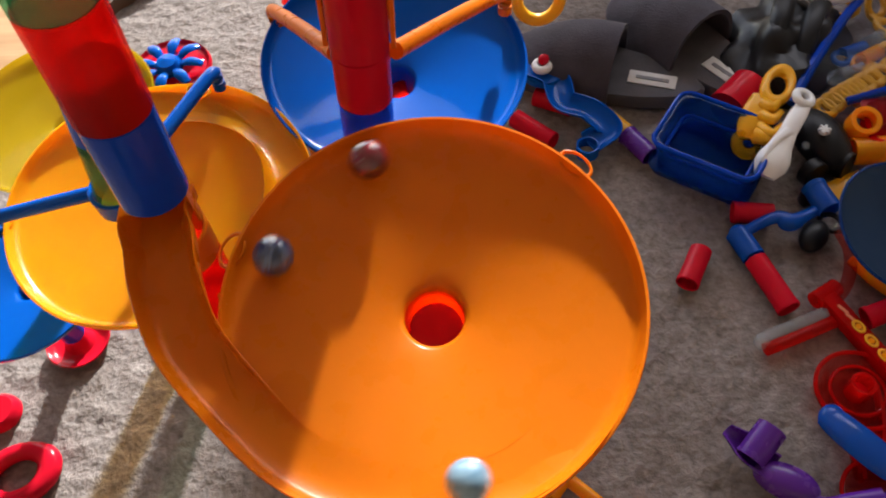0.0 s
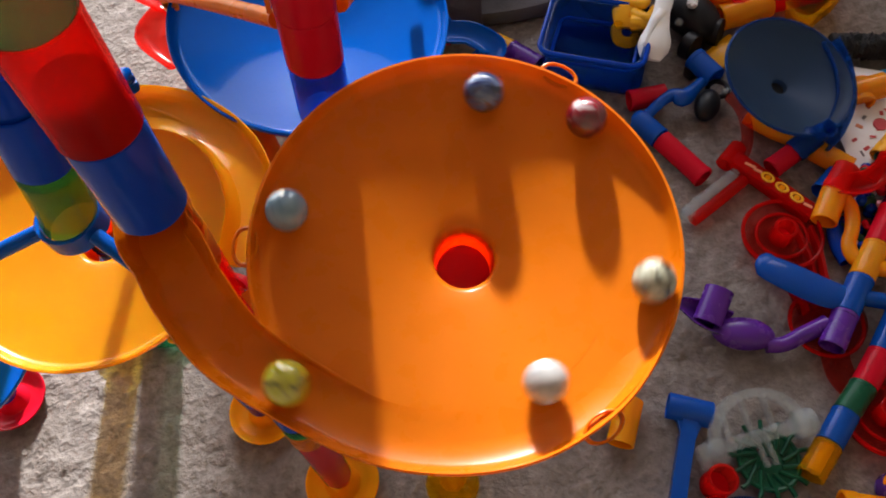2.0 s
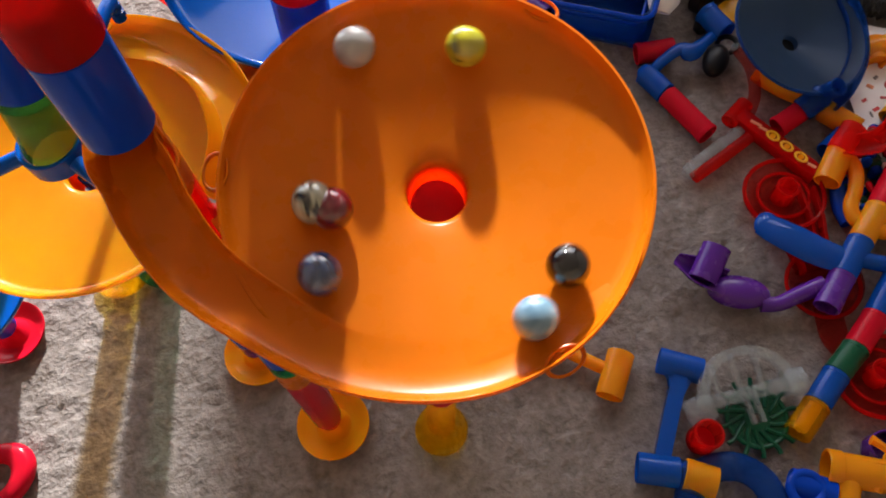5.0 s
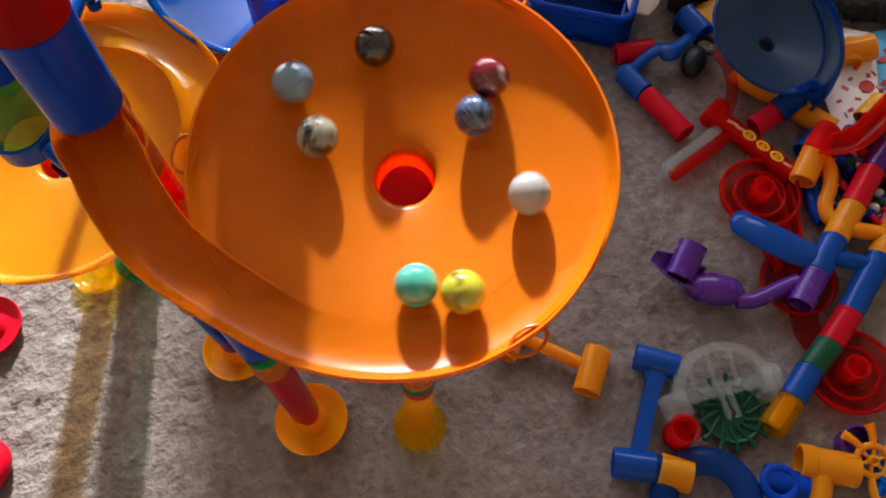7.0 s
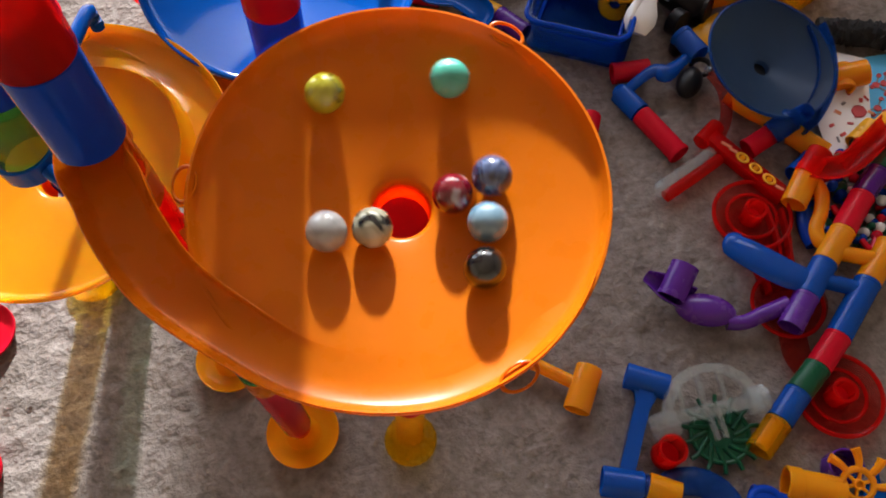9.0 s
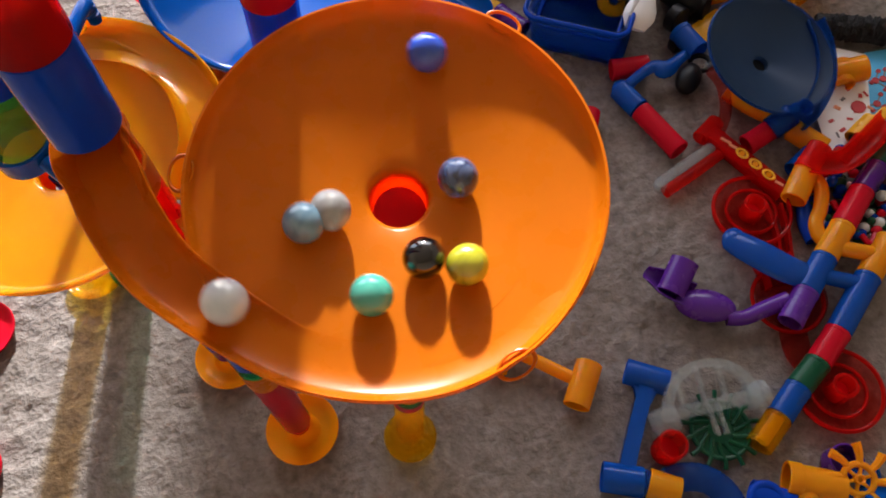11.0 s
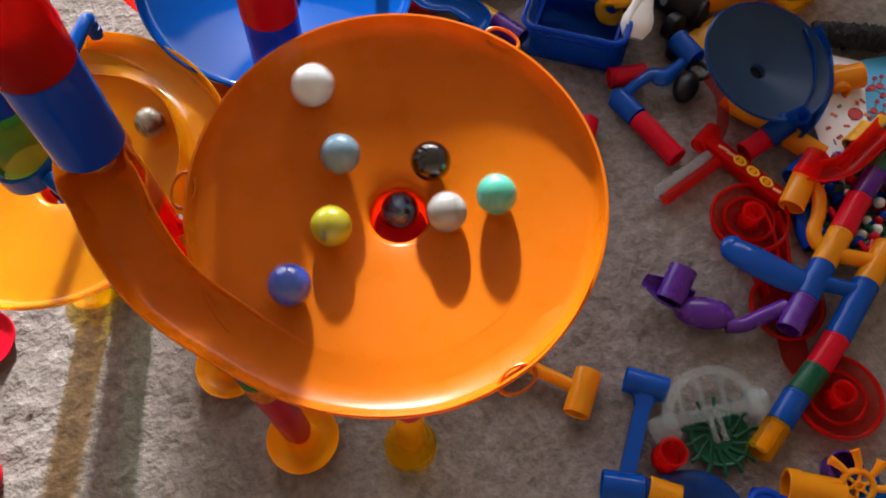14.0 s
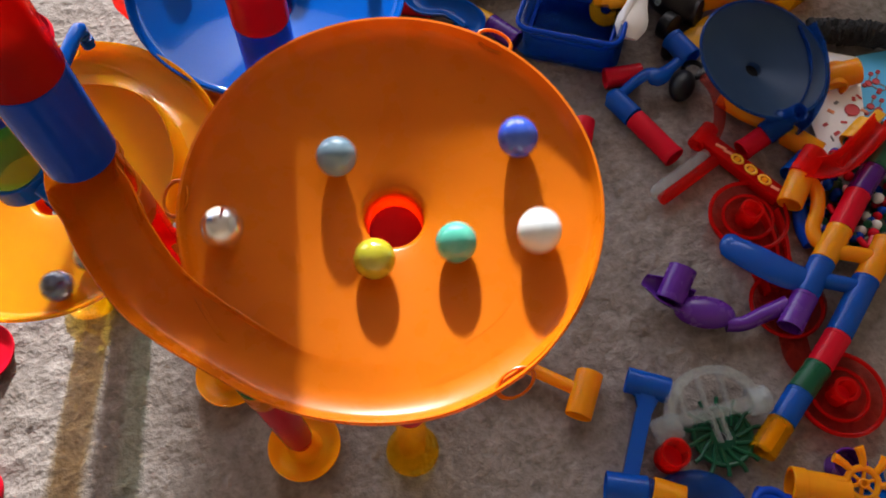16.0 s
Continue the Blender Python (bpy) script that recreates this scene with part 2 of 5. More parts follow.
TUBE = 0.013  # outer radius of the toy's tubes

# ---- room ----
def build_floor():
    bm = bmesh.new()
    nx, ny, x0, y0, s = 270, 250, -0.85, -0.45, 0.006
    grid = []
    for j in range(ny + 1):
        row = []
        for i in range(nx + 1):
            x, y = x0 + i * s, y0 + j * s
            h = 0.0026 * noise.noise((x * 38, y * 52, 0)) + 0.002 * noise.noise((x * 100, y * 120, 3)) - 0.0035
            h -= 0.009 * max(0.0, noise.noise((x * 95, y * 110, 9)) - 0.28)
            edge = min(i, j, nx - i, ny - j)
            row.append(bm.verts.new((x, y, h * min(1, edge / 6))))
        grid.append(row)
    for j in range(ny):
        for i in range(nx):
            bm.faces.new((grid[j][i], grid[j][i + 1], grid[j + 1][i + 1], grid[j + 1][i]))
    x1, y1 = x0 + nx * s, y0 + ny * s
    outer = [bm.verts.new((x, y, 0)) for x, y in ((-2.5, -2.5), (2.5, -2.5), (2.5, 2.05), (-2.5, 2.05))]
    inner = [[grid[0][i] for i in range(nx + 1)], [grid[j][nx] for j in range(ny + 1)], [grid[ny][i] for i in range(nx, -1, -1)], [grid[j][0] for j in range(ny, -1, -1)]]
    for k in range(4):
        a, b = outer[k], outer[(k + 1) % 4]
        line = inner[k]
        half = len(line) // 2
        for q in range(half):
            bm.faces.new((line[q + 1], line[q], a))
        bm.faces.new((a, b, line[half]))
        for q in range(half, len(line) - 1):
            bm.faces.new((line[q + 1], line[q], b))
    return tagged(part("floor", bm, CARPET, smooth=True), "grey-beige looped carpet in sun and shade", "floor", kind="structure")


build_floor()


def slab(name, a, b, label):
    bm = bmesh.new()
    lo, hi = Vector(a), Vector(b)
    bmesh.ops.create_cube(bm, size=1.0, matrix=Matrix.Translation((lo + hi) / 2) @ Matrix.Diagonal((*(hi - lo), 1)))
    return tagged(part(name, bm, WALL, smooth=False), label, "wall", kind="structure")


slab("wall_south", (-2.5, -2.6, -0.1), (2.5, -2.5, 2.5), "plain light painted wall")
slab("wall_west", (-2.6, -2.6, -0.1), (-2.5, 2.15, 2.5), "plain light painted wall")
slab("wall_east", (2.5, -2.6, -0.1), (2.6, 2.15, 2.5), "plain light painted wall")
slab("wall_north_west", (-2.5, 2.05, -0.1), (-1.7, 2.15, 2.5), "plain light painted wall beside the door")
slab("wall_north_east", (1.9, 2.05, -0.1), (2.5, 2.15, 2.5), "plain light painted wall beside the window")
# unseen wall, its top and west end set to shade the carpet
slab("wall_north_sun_block", (0.1, 2.05, -0.1), (1.9, 2.15, 1.14), "unseen plain wall added to shade the carpet")
# unseen block added to shade the blue funnel's left and the amber one's right
slab("shade_post_low", (0.185, 2.05, 1.14), (0.24, 2.15, 1.36), "unseen post added to shade the blue and amber funnels")
# added out of view to keep sun off the orange funnel's left and chute
slab("shade_post_high", (0.245, 2.05, 1.37), (0.335, 2.15, 2.2), "unseen post added to shade the orange funnel's left side")
slab("wall_north_over", (-1.7, 2.05, 2.2), (1.9, 2.15, 2.5), "plain light painted wall over the openings")
slab("ceiling", (-2.6, -2.6, 2.5), (2.6, 2.15, 2.6), "plain white ceiling")

# ---- the marble run ----
run = thing("marble_run", "tall colourful plastic marble run of tubes and funnels", "marble run")
NORMAL = Vector((0.0561, -0.159, 1)).normalized()


def tilted(c, n=NORMAL):
    z = n.normalized()
    x = Vector((0, 1, 0)).cross(z).normalized()
    y = z.cross(x)
    m = Matrix((x, y, z)).transposed().to_4x4()
    m.translation = c
    return m


BOWL = tilted(Vector((0.0012, -0.0134, 0.4776)))


def funnel(name, m, material, r=0.0797, depth=0.0185, dips=(), label="", ears=(), hole=0.0119):
    """A shallow bowl with a raised rim, an outlet and small eyelets; dips: (from, to) degrees where the rim is low."""
    n, prof = 120, []
    k = r / 0.0789
    inner = [(r, -0.0008), (r - 0.0004, 0), (r - 0.0014, 0), (r - 0.0019, -0.0008), (r - 0.0026, -0.003), (r - 0.0038, -0.0052), (r - 0.0056, -0.0066), (r - 0.0072 * k, -0.0071)]
    steps = 10
    r0, z0 = r - 0.0072 * k, -0.0071
    for i in range(1, steps + 1):
        f = i / steps
        inner.append((r0 + (hole + 0.0025 - r0) * f, z0 + (-depth - z0) * (f * 0.92 + 0.08 * f * f)))
    inner += [(hole + 0.0009, -depth - 0.0007), (hole, -depth - 0.0022), (hole, -depth - 0.005)]
    outer = [(hole + 0.0016, -depth - 0.005), (hole + 0.0018, -depth - 0.004), (hole + 0.006, -depth - 0.0022)]
    outer += [(r0, z0 - 0.0019), (r - 0.0036, -0.0078), (r - 0.0012, -0.005)]
    bm = bmesh.new()
    rings = []
    for i in range(n):
        a = 360 * i / n
        low = 0.0
        for s, e, f in dips:
            x = ((a - s) % 360) / (e - s)
            if 0 <= x <= 1:
                low = max(low, f * min(1, x / 0.25, (1 - x) / 0.2))
        ca, sa = math.cos(radians(a)), math.sin(radians(a))
        ring = []
        for rr, z in inner + outer:
            if rr > r0 - 0.0005 and z > z0 - 0.0001:
                z = z + (z0 - z) * low
            ring.append(bm.verts.new((rr * ca, rr * sa, z)))
        rings.append(ring)
    c = len(inner) + len(outer)
    for i in range(n):
        p, q = rings[i], rings[(i + 1) % n]
        for j in range(c):
            bm.faces.new((p[j], q[j], q[(j + 1) % c], p[(j + 1) % c]))
    ob = part(name, bm, material, run, label)
    ob.matrix_basis = m
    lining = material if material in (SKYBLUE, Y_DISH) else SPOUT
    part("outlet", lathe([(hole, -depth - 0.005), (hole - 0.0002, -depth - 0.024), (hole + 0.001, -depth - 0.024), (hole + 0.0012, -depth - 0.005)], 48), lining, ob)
    for a in ears:
        ca, sa = math.cos(radians(a)), math.sin(radians(a))
        e = loop(0.0072, 0.0009, None, pose((r + 0.001) * ca, (r + 0.001) * sa, -0.0028, 0, 0, a), 28, 8, 0.62)
        part("eyelet", e, material, ob)
    return ob


main = funnel("funnel", BOWL, ORANGE, dips=[(184, 304, 0.8)], ears=(47, 166, 290), label="wide orange funnel with a round outlet")
left = funnel("funnel", tilted(Vector((-0.174, 0.0945, 0.400)), Vector((0.04, -0.14, 1))), AMBER, r=0.0755, dips=[(-40, 118, 0.85)], ears=(75, 190, 300), label="wide amber-orange funnel")
blue = funnel("funnel", tilted(Vector((-0.0385, 0.193, 0.404)), Vector((0.13, -0.11, 1))), SKYBLUE, r=0.0797, depth=0.0225, label="wide glossy blue funnel")
lowblue = funnel("funnel", tilted(Vector((-0.397, 0.173, 0.189)), Vector((0, -0.05, 1))), SKYBLUE, r=0.0785, label="low blue funnel")
lowyellow = funnel("funnel", tilted(Vector((-0.33, 0.26, 0.30)), Vector((0, -0.05, 1))), Y_DISH, r=0.0785, label="translucent yellow funnel")

# the chute from the first tower into the orange funnel
CHUTE = [(-0.104, 0.026, 0.489), (-0.104, 0.0125, 0.489), (-0.100, 0.0025, 0.4875), (-0.0955, -0.0125, 0.484), (-0.085, -0.033, 0.4775)]
CHUTE += [tuple(BOWL @ Vector((r * math.cos(radians(a)), r * math.sin(radians(a)), z))) for r, a, z in ((0.0772, 212, -0.0052), (0.0728, 232, -0.0066), (0.0703, 252, -0.0073), (0.0694, 272, -0.0077), (0.0684, 292, -0.0079), (0.0674, 308, -0.0082), (0.0664, 324, -0.0096), (0.0656, 338, -0.0125))]
line = curve_points(CHUTE, 64)
SECTION = [(-0.0134, 0.0105), (-0.0129, 0.0113), (-0.0122, 0.0105), (-0.0112, 0.005), (-0.008, 0.0013), (0, 0), (0.008, 0.0013), (0.0112, 0.005), (0.0122, 0.0105), (0.0129, 0.0113), (0.0134, 0.0105), (0.0126, 0.003), (0.009, -0.001), (0, -0.0014), (-0.009, -0.001), (-0.0126, 0.003)]


def channel(points, inner_side, fade, low):
    """A chute whose wall towards the bowl sinks away and whose other wall falls to the rim's height."""
    bm, rings, n = bmesh.new(), [], len(points)
    for i, p in enumerate(points):
        f = i / (n - 1)
        way = (points[min(i + 1, n - 1)] - points[max(i - 1, 0)]).normalized()
        side = way.cross(Vector((0, 0, 1))).normalized()
        up = side.cross(way)
        gone = min(1, max(0, (f - fade) / 0.3))
        outer = 1 - (1 - low) * min(1, f / 0.6)
        ring = []
        for a, u in SECTION:
            k = (1 - gone) if a * inner_side > 0.001 else outer
            ring.append(bm.verts.new(p + side * a * (1 if a * inner_side <= 0 else 1 - 0.25 * gone) + up * (u * k if u > 0 else u)))
        rings.append(ring)
    c = len(SECTION)
    for p, q in zip(rings, rings[1:]):
        for j in range(c):
            bm.faces.new((p[j], q[j], q[(j + 1) % c], p[(j + 1) % c]))
    bm.faces.new(rings[0])
    bm.faces.new(rings[-1])
    return bm


part("chute", channel(line, -1, 0.2, 0.72), ORANGE, run, "curved orange chute joining the funnel rim")
# the amber funnel's own chute along its rim
LEFT = left.matrix_basis.copy()
arc = [LEFT @ Vector((r * math.cos(radians(a)), r * math.sin(radians(a)), z)) for r, a, z in ((0.089, -30, 0.002), (0.0865, -8, -0.001), (0.083, 14, -0.004), (0.0775, 38, -0.006), (0.0715, 62, -0.0075), (0.064, 88, -0.008), (0.063, 108, -0.0082))]
part("chute", channel(curve_points(arc, 40), -1, 0.3, 0.72), AMBER, run, "curved amber chute along the funnel rim")


def tower(base, up, pieces, r=TUBE):
    """Tubes plugged end to end from base along up: (length, material, radius factor)."""
    p, d = Vector(base), Vector(up).normalized()
    for h, mat, k in pieces:
        bm = pipe(r * k, h, 0.0018, 40, None, along(p, p + d))
        t = part("tube", bm, mat, run)
        if h > 0.025 and mat in (BLUE, RED, T_BLUE, T_GREEN):
            part("neck", pipe(r * k - 0.0022, 0.022, 0.0014, 32, None, along(p + d * (h - 0.002), p + d * (h + 1))), mat, t)
        p = p + d * h
    return p


tower((-0.101, 0.0172, 0.507), (0.06, 0.05, 1), [(0.041, BLUE, 1.0), (0.043, T_RED, 1.03), (0.04, T_GREEN, 1.03), (0.04, T_RED, 1.03), (0.04, BLUE, 1.0), (0.12, RED, 1.0)])
tower((-0.0405, 0.102, 0.43), (0.1, 0.0, 1), [(0.036, T_BLUE, 0.98), (0.03, RED, 1.0), (0.06, RED, 1.01), (0.05, T_RED, 1.0), (0.05, BLUE, 1.0), (0.1, ORANGE, 1.0)])
tower((-0.167, 0.080, 0.428), (0.2, 0.06, 1), [(0.005, T_GREEN, 1.05), (0.03, T_LIME, 1.0), (0.006, T_GREEN, 1.0), (0.036, BLUE, 1.02)])

# socket under the first tower
sock = bmesh.new()
cols = []
for i in range(25):
    a = radians(2 + 176 * i / 24)
    cols.append([sock.verts.new((-0.1025 + r * math.cos(a), 0.0165 + r * math.sin(a), z)) for r, z in ((0.0119, 0.487), (0.0117, 0.508), (0.0127, 0.508), (0.0129, 0.487))])
for p, q in zip(cols, cols[1:]):
    for j in range(4):
        sock.faces.new((p[j], q[j], q[(j + 1) % 4], p[(j + 1) % 4]))
sock.faces.new(cols[0])
sock.faces.new(cols[-1])
part("socket", sock, ORANGE, run)

FOOT = [(0.0001, 0.0), (0.022, 0.0), (0.031, 0.005), (0.034, 0.0105), (0.0336, 0.0122), (0.0322, 0.0118), (0.029, 0.0076), (0.022, 0.0042), (0.0165, 0.0048), (0.0125, 0.009), (0.0098, 0.018), (0.0094, 0.03), (0.0001, 0.03)]


def foot(x, y, mat, up=(0.08, 0, 1)):
    return part("foot", lathe(FOOT, 48, None, tilted(Vector((x, y, -0.003)), Vector(up))), mat, run, "round flared foot")


# legs of the run, leaning a little
foot(-0.136, 0.030, HOT)
tower((-0.1345, 0.030, 0.024), (0.07, -0.03, 1), [(0.018, T_RED, 0.78), (0.147, RED, 0.98), (0.032, ORANGE, 1.02), (0.02, T_GREEN, 0.99), (0.08, BLUE, 1.0), (0.05, T_BLUE, 0.98), (0.096, T_RED, 1.0), (0.018, ORANGE, 1.0)])
foot(-0.196, 0.117, HOT)
tower((-0.194, 0.117, 0.024), (0.05, -0.03, 1), [(0.03, T_PURPLE, 0.9), (0.085, BLUE, 0.95), (0.05, HOT, 1.12), (0.06, T_BLUE, 1.0), (0.1, BLUE, 1.0)])
for z in (0.152, 0.172):
    part("window_tab", box(0.009, 0.003, 0.01, pose(-0.186, 0.0975, z, 0, 0, 10), None, 0.001), BLUE, run)
part("foot", lathe([(0.0001, 0.001), (0.022, 0.0), (0.0245, 0.003), (0.0235, 0.008), (0.0185, 0.014), (0.0165, 0.022), (0.0175, 0.034), (0.0165, 0.044), (0.0135, 0.052), (0.0001, 0.052)], 40, None, tilted(Vector((-0.0385, 0.002, -0.003)), Vector((0.09, -0.02, 1)))), T_YELLOW, run, "translucent yellow foot")
tower((-0.0365, 0.002, 0.022), (0.09, -0.02, 1), [(0.118, T_YELLOW, 0.95), (0.012, RED, 1.0), (0.015, T_GREEN, 1.0), (0.025, ORANGE, 1.02), (0.05, BLUE, 1.0), (0.1, T_BLUE, 1.0), (0.06, RED, 1.0)])
foot(-0.278, 0.243, T_GREEN)
tower((-0.276, 0.243, 0.024), (0.05, 0, 1), [(0.09, T_GREEN, 1.0), (0.06, BLUE, 1.0), (0.06, T_GREEN, 1.0), (0.05, ORANGE, 1.0)])
foot(-0.325, 0.245, T_YELLOW, (-0.06, 0, 1))
tower((-0.326, 0.245, 0.024), (-0.08, 0, 1), [(0.12, T_YELLOW, 1.3), (0.11, T_YELLOW, 1.3)])
foot(-0.445, 0.203, RED)
tower((-0.443, 0.203, 0.024), (0.28, -0.2, 1), [(0.06, BLUE, 1.0), (0.055, RED, 1.0)])
foot(-0.045, 0.21, T_YELLOW)
tower((-0.044, 0.21, 0.024), (0.02, -0.04, 1), [(0.08, LIME, 1.0), (0.08, RED, 1.0), (0.1, LIME, 1.0), (0.085, T_RED, 1.0)])
foot(-0.06, 0.095, RED)
tower((-0.059, 0.095, 0.024), (0.06, -0.02, 1), [(0.1, RED, 0.95), (0.1, BLUE, 1.0), (0.1, RED, 1.0)])
# red elbow under the outlet
part("elbow", pipe(0.0152, 0.028, 0.0016, 40, None, BOWL @ pose(0, 0, -0.068, 0, 0, 0)), T_RED, run)
part("elbow_floor", lathe([(0.0001, 0), (0.0108, 0), (0.0112, 0.001), (0.0108, 0.002), (0.0001, 0.0012)], 32, None, BOWL @ pose(0, 0, -0.0375, 14, 10, 0)), RED, run)
part("outlet_pipe", sweep(curve_points([(-0.004, -0.004, 0.408), (-0.03, 0.0, 0.40), (-0.06, 0.02, 0.405), (-0.075, 0.03, 0.415)], 16), disc_section(0.012)), T_RED, run)
part("flange", lathe([(0.0125, 0), (0.0165, 0.001), (0.017, 0.004), (0.0135, 0.009), (0.0125, 0.009)], 36, None, tilted(Vector((-0.1045, 0.0165, 0.418)), Vector((0.07, -0.03, 1)))), RED, run, "red collar on the leg")
part("bracket", sweep(curve_points([(-0.081, -0.006, 0.470), (-0.075, -0.019, 0.468), (-0.068, -0.032, 0.466)], 12), [(-0.003, -0.003), (0.003, -0.003), (0.003, 0.003), (-0.003, 0.003)]), ORANGE, run)


def spider(hub, r, mat, tips, thick=0.004):
    """A collar with arms that reach over a bowl and hook down on its rim."""
    c = part("collar", pipe(r, 0.012, 0.0022, 32, None, Matrix.Translation(hub)), mat, run)
    for tip in tips:
        t = Vector(tip)
        d = (t - Vector(hub))
        d.z = 0
        d.normalize()
        a = Vector(hub) + d * r + Vector((0, 0, 0.006))
        pts = curve_points([a, a.lerp(t + Vector((0, 0, 0.008)), 0.5), t + Vector((0, 0, 0.007)), t + d * 0.003 + Vector((0, 0, 0.002)), t + d * 0.003 - Vector((0, 0, 0.006))], 20)
        part("arm", sweep(pts, disc_section(thick, 12)), mat, c)
    return c


spider((-0.168, 0.080, 0.420), 0.0155, SKYBLUE, [(-0.128, 0.036, 0.400), (-0.142, 0.168, 0.412), (-0.249, 0.076, 0.402)])
m = tilted(Vector((-0.0355, 0.102, 0.478)), Vector((0.1, 0, 1)))
SLEEVE_FROM, SLEEVE_TO = -5, 184
half_shell = bmesh.new()
cols = []
for i in range(25):
    a = radians(SLEEVE_FROM + (SLEEVE_TO - SLEEVE_FROM) * i / 24)
    low = 0.012 * abs(math.cos(a)) ** 3
    cols.append([half_shell.verts.new(m @ (Matrix.Rotation(a, 4, "Z") @ Vector((r, 0, z)))) for r, z in ((0.0138, 0.03 - low), (0.0138, 0.2), (0.0158, 0.2), (0.0158, 0.03 - low))])
for p, q in zip(cols, cols[1:]):
    for j in range(4):
        half_shell.faces.new((p[j], q[j], q[(j + 1) % 4], p[(j + 1) % 4]))
half_shell.faces.new(cols[0])
half_shell.faces.new(cols[-1])
sleeve = part("sleeve", half_shell, ORANGE, run, "open orange sleeve behind the red tower")
for side, tip in ((-1, Vector((-0.111, 0.216, 0.413))), (1, Vector((0.025, 0.221, 0.413)))):
    root = Vector((-0.0335 + 0.0135 * side, 0.108, 0.487))
    pts = curve_points([root, root.lerp(tip + Vector((0, 0, 0.012)), 0.5), tip + Vector((0, 0, 0.010)), tip + Vector((0.002 * side, 0.003, 0.003)), tip + Vector((0.002 * side, 0.003, -0.006))], 22)
    part("arm", sweep(pts, disc_section(0.0042, 12)), ORANGE, sleeve)
part("bracket", sweep(curve_points([(-0.09, 0.17, 0.38), (-0.085, 0.15, 0.375), (-0.08, 0.13, 0.36), (-0.075, 0.12, 0.33)], 12), disc_section(0.007)), ORANGE, run)

# paddle wheel on its stand
hub = Vector((-0.276, 0.35, 0.25))
part("wheel_disc", lathe([(0.0001, 0), (0.036, 0), (0.0375, 0.002), (0.036, 0.006), (0.033, 0.003), (0.0001, 0.003)], 40, None, Matrix.Translation(hub)), RED, run)
wheel = part("paddle_wheel", lathe([(0.0001, 0.004), (0.012, 0.004), (0.013, 0.008), (0.009, 0.014), (0.0001, 0.016)], 24, None, Matrix.Translation(hub)), SKYBLUE, run)
for i in range(8):
    m = Matrix.Translation(hub) @ pose(0, 0, 0.008, 0, 0, 45 * i)
    bm = sweep([m @ Vector((0.01 + 0.022 * k / 8, 0, 0.004 * math.sin(k / 8 * 3))) for k in range(9)], disc_section(0.0032, 8), scale=lambda f: (0.6 + 1.1 * math.sin(min(1, f * 1.05) * 2.6), 0.7))
    part("paddle", bm, SKYBLUE, wheel)
part("stand", pipe(TUBE, 0.25, 0.0018, 32, None, pose(-0.276, 0.35, 0)), RED, run)


# ---- loose pieces on the carpet ----
LOOSE = 0.0117  # outer radius of the loose tubes


def lying(name, a, b, mat, label, cat, r=LOOSE):
    t = thing(name, label, cat)
    p, q = Vector(a), Vector(b)
    part("body", pipe(r, (q - p).length, 0.0018, 36, None, along(p, q)), mat, t)
    part("collar", pipe(r * 1.05, 0.005, 0.002, 36, None, along(p, q)), mat, t)
    return t


lying("tube", (0.265, 0.352, 0.01), (0.307, 0.348, 0.01), RED, "short red plastic tube lying on the carpet", "toy tube")
lying("tube", (0.206, 0.262, 0.009), (0.226, 0.304, 0.009), RED, "short red plastic tube on the carpet", "toy tube")
lying("tube", (0.302, 0.231, 0.01), (0.279, 0.291, 0.01), RED, "long red plastic tube joined to a blue link", "toy tube")
lying("tube", (0.10, 0.515, 0.009), (0.055, 0.535, 0.009), RED, "red plastic tube beside the blue track", "toy tube")
lying("tube", (0.075, 0.46, 0.009), (0.03, 0.50, 0.009), RED, "red plastic tube under the blue track", "toy tube")
lying("tube", (0.136, 0.5, 0.009), (0.162, 0.469, 0.009), YELLOW, "yellow plastic tube joined to a purple one", "toy tube", 0.012)
lying("tube", (0.162, 0.469, 0.009), (0.186, 0.434, 0.009), PURPLE, "purple plastic tube beside the blue box", "toy tube", 0.012)

# blue swivel link
link = thing("link", "blue plastic swivel link with two sockets", "toy link")
part("socket", pipe(0.0122, 0.034, 0.002, 32, None, along((0.265, 0.324, 0.011), (0.28, 0.287, 0.011))), SEABLUE, link)
part("knuckle", ball(0.0115, None, Matrix.Translation((0.267, 0.32, 0.014)) @ Matrix.Diagonal((1, 1, 0.8, 1))), SEABLUE, link)
part("arm", sweep(curve_points([(0.27, 0.32, 0.015), (0.288, 0.33, 0.018), (0.308, 0.337, 0.02), (0.319, 0.33, 0.02), (0.334, 0.337, 0.02), (0.349, 0.346, 0.018)], 24), disc_section(0.0085, 12, 0.75), scale=lambda f: 0.75 + 0.55 * math.exp(-((f - 0.58) / 0.16) ** 2)), SEABLUE, link)
part("socket", pipe(0.0128, 0.036, 0.002, 32, None, along((0.352, 0.378, 0.02), (0.363, 0.344, 0.02))), SEABLUE, link)
part("band", pipe(0.0134, 0.006, 0.002, 32, None, along((0.352, 0.378, 0.02), (0.363, 0.344, 0.02))), SEABLUE, link)
clip = thing("clip", "black plastic clip lying on the carpet", "toy clip")
part("jaw", ball(0.014, None, Matrix.Translation((0.343, 0.317, 0.012)) @ pose(0, 0, 0, 0, 0, 55) @ Matrix.Diagonal((1.5, 1.0, 0.9, 1)), 28, 18), BLACK, clip)
part("jaw", box(0.022, 0.014, 0.018, Matrix.Translation((0.351, 0.371, 0)) @ pose(0, 0, 0, 0, 0, 20), None, 0.004), BLACK, clip)
part("spring", loop(0.011, 0.003, None, Matrix.Translation((0.363, 0.334, 0.012))), BLACK, clip)

